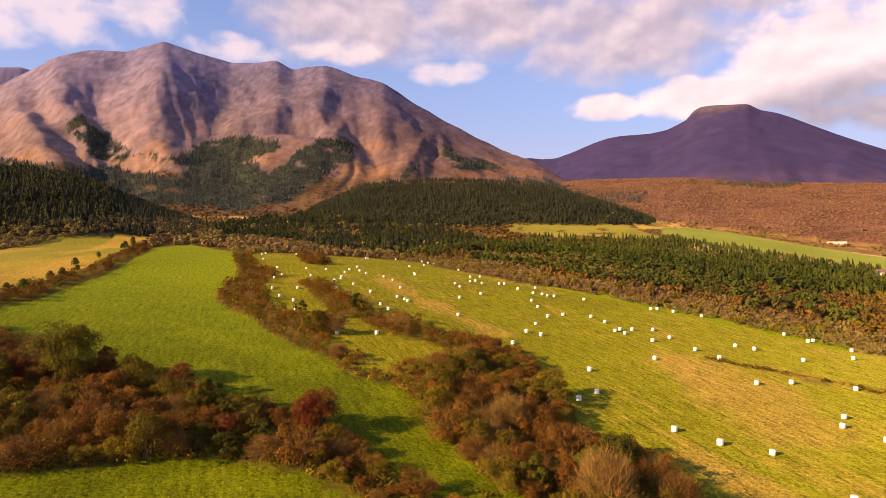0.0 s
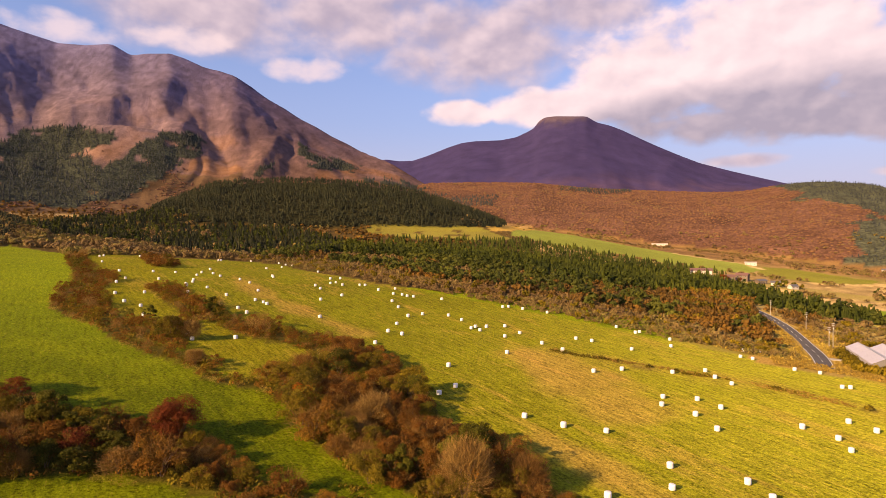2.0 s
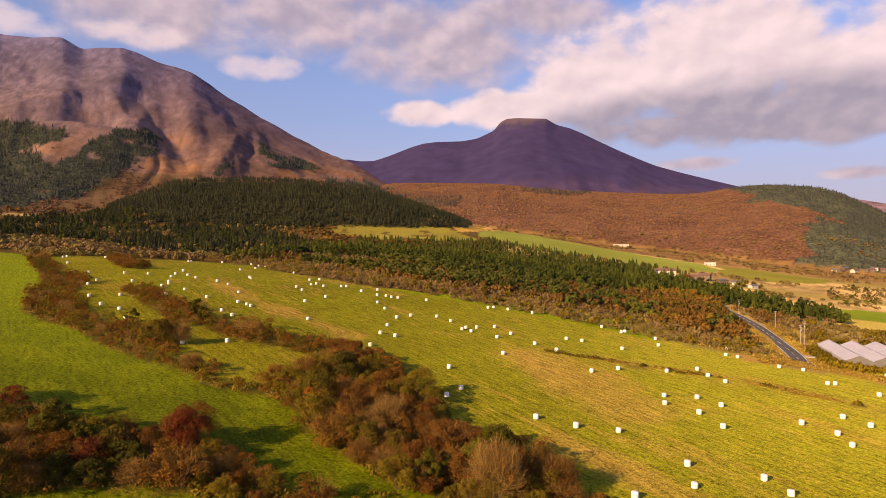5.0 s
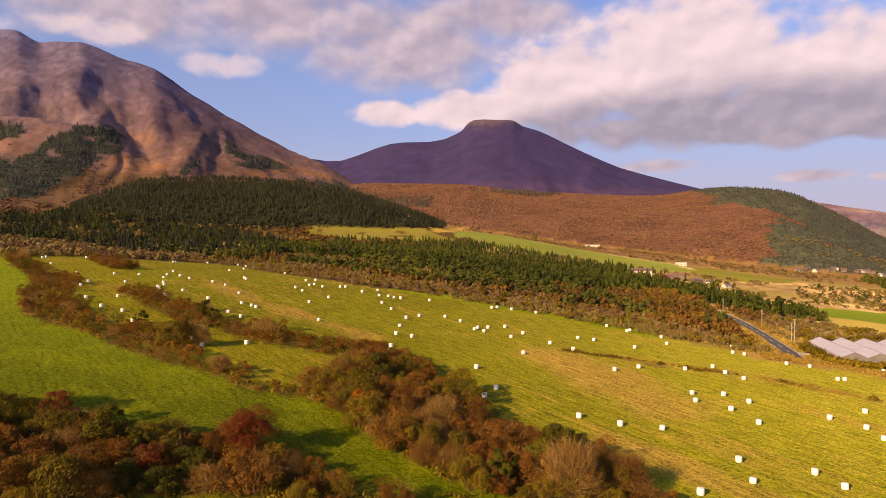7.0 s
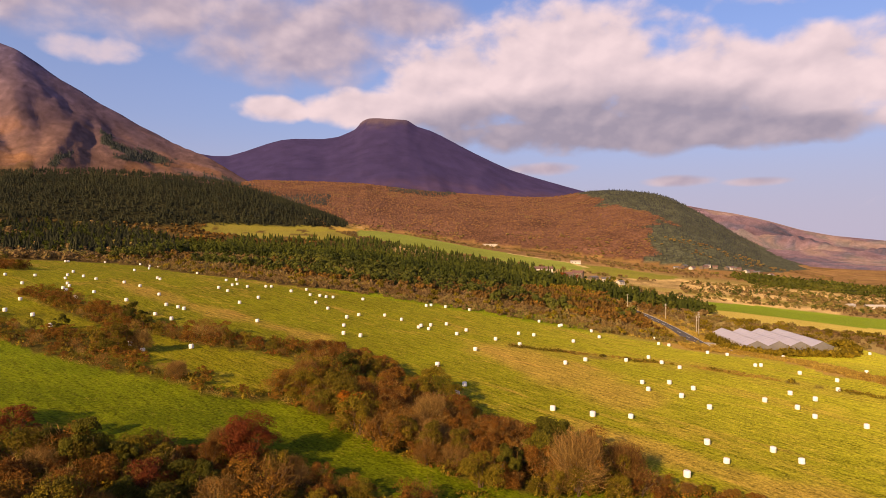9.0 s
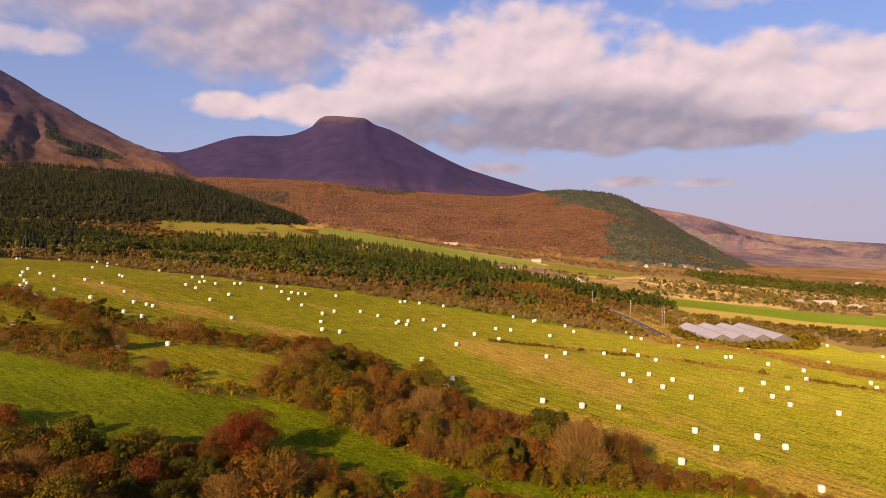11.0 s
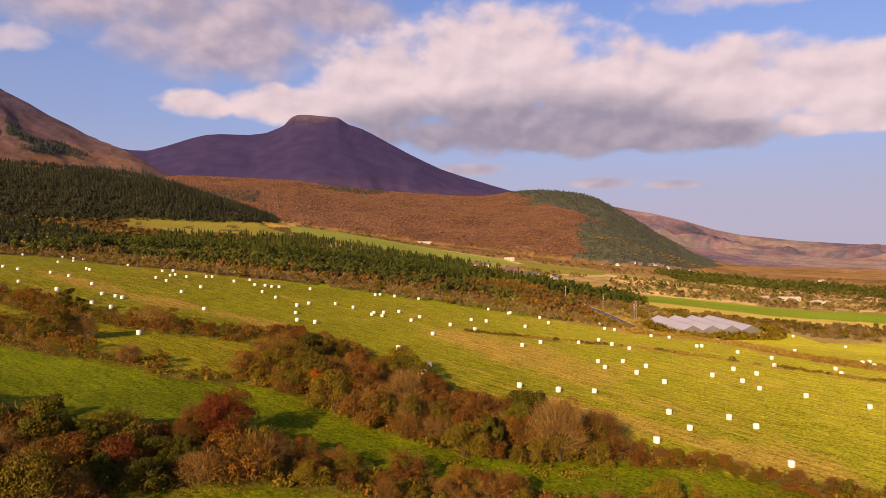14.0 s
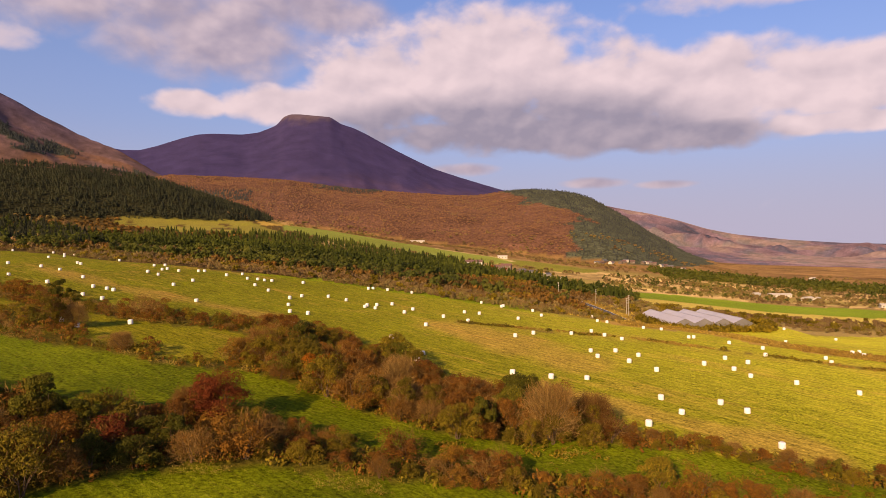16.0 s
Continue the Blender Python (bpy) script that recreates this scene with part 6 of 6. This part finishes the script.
def greenhouse():
    """Four joined spans under milky plastic, each with hoops, purlins and gables."""
    top = tagged(new("greenhouse"), "large four-span greenhouse covered in milky plastic film", "greenhouse")
    top.matrix_basis = pose(176.5, 245.5, -2.75, 0, 0, 162.2)
    span, long_m, eave, ridge = 8.6, 43.0, 2.4, 4.5
    for k in range(4):
        x0 = (k - 2) * span
        xm, x1 = x0 + span / 2, x0 + span
        for a, b, za, zb in ((x0, xm, eave, ridge), (xm, x1, ridge, eave)):
            y0, y1 = -long_m / 2, long_m / 2
            v = np.array([(a, y0, za), (b, y0, zb), (b, y1, zb), (a, y1, za), (a, y0, za - 0.05), (b, y0, zb - 0.05), (b, y1, zb - 0.05), (a, y1, za - 0.05)])
            f = np.array([(0, 1, 2, 3), (7, 6, 5, 4), (0, 4, 5, 1), (1, 5, 6, 2), (2, 6, 7, 3), (3, 7, 4, 0)])
            part("roof_sheet", mesh_from("roof_sheet", v, f, FILM), top)
            for i in range(1, 12):
                y = y0 + long_m * i / 12
                v = np.array([(a, y - 0.06, za + 0.01), (b, y - 0.06, zb + 0.01), (b, y + 0.06, zb + 0.01), (a, y + 0.06, za + 0.01), (a, y - 0.06, za + 0.06), (b, y - 0.06, zb + 0.06), (b, y + 0.06, zb + 0.06), (a, y + 0.06, za + 0.06)])
                part("glazing_bar", mesh_from("glazing_bar", v, f[:, ::-1], STEEL), top, "thin steel glazing bar")
        part("ridge_cap", mesh_from("ridge_cap", *box(xm - 0.12, -long_m / 2, ridge - 0.02, xm + 0.12, long_m / 2, ridge + 0.09), STEEL), top, "steel ridge cap")
        part("gutter", mesh_from("gutter", *box(x0 - 0.15, -long_m / 2, eave - 0.1, x0 + 0.15, long_m / 2, eave + 0.06), STEEL), top, "steel gutter")
        for y0 in (-long_m / 2, long_m / 2 - 0.08):
            v = np.array([(x0, y0, 0), (x1, y0, 0), (x1, y0, eave), (x0, y0, eave), (x0, y0 + 0.08, 0), (x1, y0 + 0.08, 0), (x1, y0 + 0.08, eave), (x0, y0 + 0.08, eave),
                          (xm, y0, ridge), (xm, y0 + 0.08, ridge)])
            f = np.array([(0, 1, 2, 3), (7, 6, 5, 4), (0, 4, 5, 1)])
            part("end_wall", mesh_from("end_wall", v[:8], f, END_FILM), top)
            part("gable", mesh_from("gable", np.array([(x0, y0, eave), (x1, y0, eave), (xm, y0, ridge), (x0, y0 + 0.08, eave), (x1, y0 + 0.08, eave), (xm, y0 + 0.08, ridge)]), GABLE_FACES, END_FILM), top)
    for x in (-2 * span, 2 * span):
        part("side_wall", mesh_from("side_wall", *box(x - 0.04, -long_m / 2, -1.2, x + 0.04, long_m / 2, eave), FILM), top)
    return top


greenhouse()


def house(x, y, turn, wide, deep, walls, roof_high, wall_mat, roof_mat, label, category="house", windows=3):
    top = tagged(new(category.replace(" ", "_")), label, category, "buildings of the hamlet")
    top.matrix_basis = pose(x, y, height(x, y), 0, 0, turn)
    part("wall", mesh_from("wall", *box(-wide / 2, -deep / 2, -1.0, wide / 2, deep / 2, walls), wall_mat), top)
    e = 0.5
    v = np.array([(-wide / 2 - e, -deep / 2 - e, walls), (wide / 2 + e, -deep / 2 - e, walls), (wide / 2 + e, deep / 2 + e, walls), (-wide / 2 - e, deep / 2 + e, walls),
                  (-wide / 2 - e, 0, walls + roof_high), (wide / 2 + e, 0, walls + roof_high)])
    f = np.array([(0, 1, 5, 4), (2, 3, 4, 5), (0, 3, 2, 1)])
    roof = part("roof", mesh_from("roof", v, f, roof_mat), top)
    for end in ((v[0] + (e, e, 0), v[3] + (e, -e, 0), v[4] + (e, 0, -0.2)), (v[1] + (-e, e, 0), v[5] + (-e, 0, -0.2), v[2] + (-e, -e, 0))):
        part("gable", mesh_from("gable", np.array(end), np.array([(0, 1, 2)]), wall_mat), roof)
    for k in range(windows):
        q = -wide / 2 + wide * (k + 0.5) / windows
        for storey in range(max(1, int(walls / 2.7))):
            z = 0.9 + 2.7 * storey
            w = part("window", mesh_from("window", *box(q - 0.7, -deep / 2 - 0.05, z, q + 0.7, -deep / 2 + 0.05, z + 1.2), WHITE_WALL), top, "white window frame")
            part("pane", mesh_from("pane", *box(q - 0.6, -deep / 2 - 0.07, z + 0.1, q + 0.6, -deep / 2 - 0.055, z + 1.1), WINDOW_GLASS), w, "dark window glass")
    return top


house(243, 690, -20, 22, 11, 5.0, 2.8, WHITE_WALL, PINK_ROOF, "long pale house with a faded red roof", "house", 7)
house(268, 676, -10, 9, 8, 3.2, 2.2, DULL_WALL, PINK_ROOF, "small brown timber house with a faded red roof", "house", 2)
house(283, 682, -35, 12, 8, 5.4, 2.8, DULL_WALL, PINK_ROOF, "two-storey brown timber house with a faded red roof", "house", 3)
house(297, 671, 15, 10, 8, 3.0, 1.8, DULL_WALL, GREY_ROOF, "brown house with a grey tiled roof", "house", 3)
house(309, 663, -25, 9, 7, 3.0, 2.0, WHITE_WALL, GREY_ROOF, "low pale outbuilding with a grey roof", "house", 2)
house(318, 646, 20, 8, 6, 2.8, 1.8, WHITE_WALL, GREY_ROOF, "low pale outbuilding beside bushes", "house", 2)
house(377, 898, -20, 15, 7, 3.5, 1.2, WHITE_WALL, WHITE_WALL, "small white barn at the edge of a green field", "barn", 3)
house(347, 1262, -12, 30, 8, 3.6, 1.2, WHITE_WALL, WHITE_WALL, "long low white barn in front of the wooded slope", "barn", 6)
for x, y, w, t in ((522, 543, 9, 10), (548, 543, 11, -20), (562, 541, 13, -15), (543, 496, 12, 5), (552, 492, 8, 30), (567, 430, 12, -30), (929, 814, 14, 20)):
    house(x, y, t, w, 6.5, 3.0, 1.4, WHITE_WALL, WHITE_WALL, "low white farm building among autumn trees", "farm building", 3)
for x, y, size, mat, tint in ((231, 668, 3.6, "far_leaf", "russet"), (256, 664, 3.4, "red", "dark red"), (262, 668, 3.0, "red", "dark red"), (275, 668, 2.8, "red", "dark red"), (306, 652, 4.2, "green", "dark green"), (314, 655, 4.6, "green", "dark green"), (322, 652, 3.8, "green", "dark green"), (330, 654, 3.0, "olive", "olive")):
    tree = tagged(new("tree"), tint + " rounded tree beside the houses of the hamlet", "tree", "trees of the hamlet")
    tree.matrix_basis = pose(x, y, height(x, y)) @ Matrix.Diagonal((size, size, size * 1.2, 1))
    part("trunk", mesh_from("trunk", *limb([(0, 0, -0.1), (0, 0, 0.3), (0, 0, 0.7)], [0.10, 0.07, 0.04], 6), BARK, True), tree)
    part("crown", mesh_from("crown", *lobed_template(int(x), 110, 0.2, 1.1), LEAF[mat]), tree)
r_h = np.random.default_rng(77)
for k in range(16):
    x = 620 + 9 * k + r_h.uniform(-5, 5)
    y = 1010 - 4.5 * k + r_h.uniform(-10, 10)
    house(x, y, r_h.uniform(-40, 40), r_h.uniform(8, 12), 7, 3.0, 2.2, WHITE_WALL if k % 3 == 0 else DULL_WALL, PINK_ROOF if k % 2 else GREY_ROOF, "distant small house at the foot of the wooded hill", "house", 2)
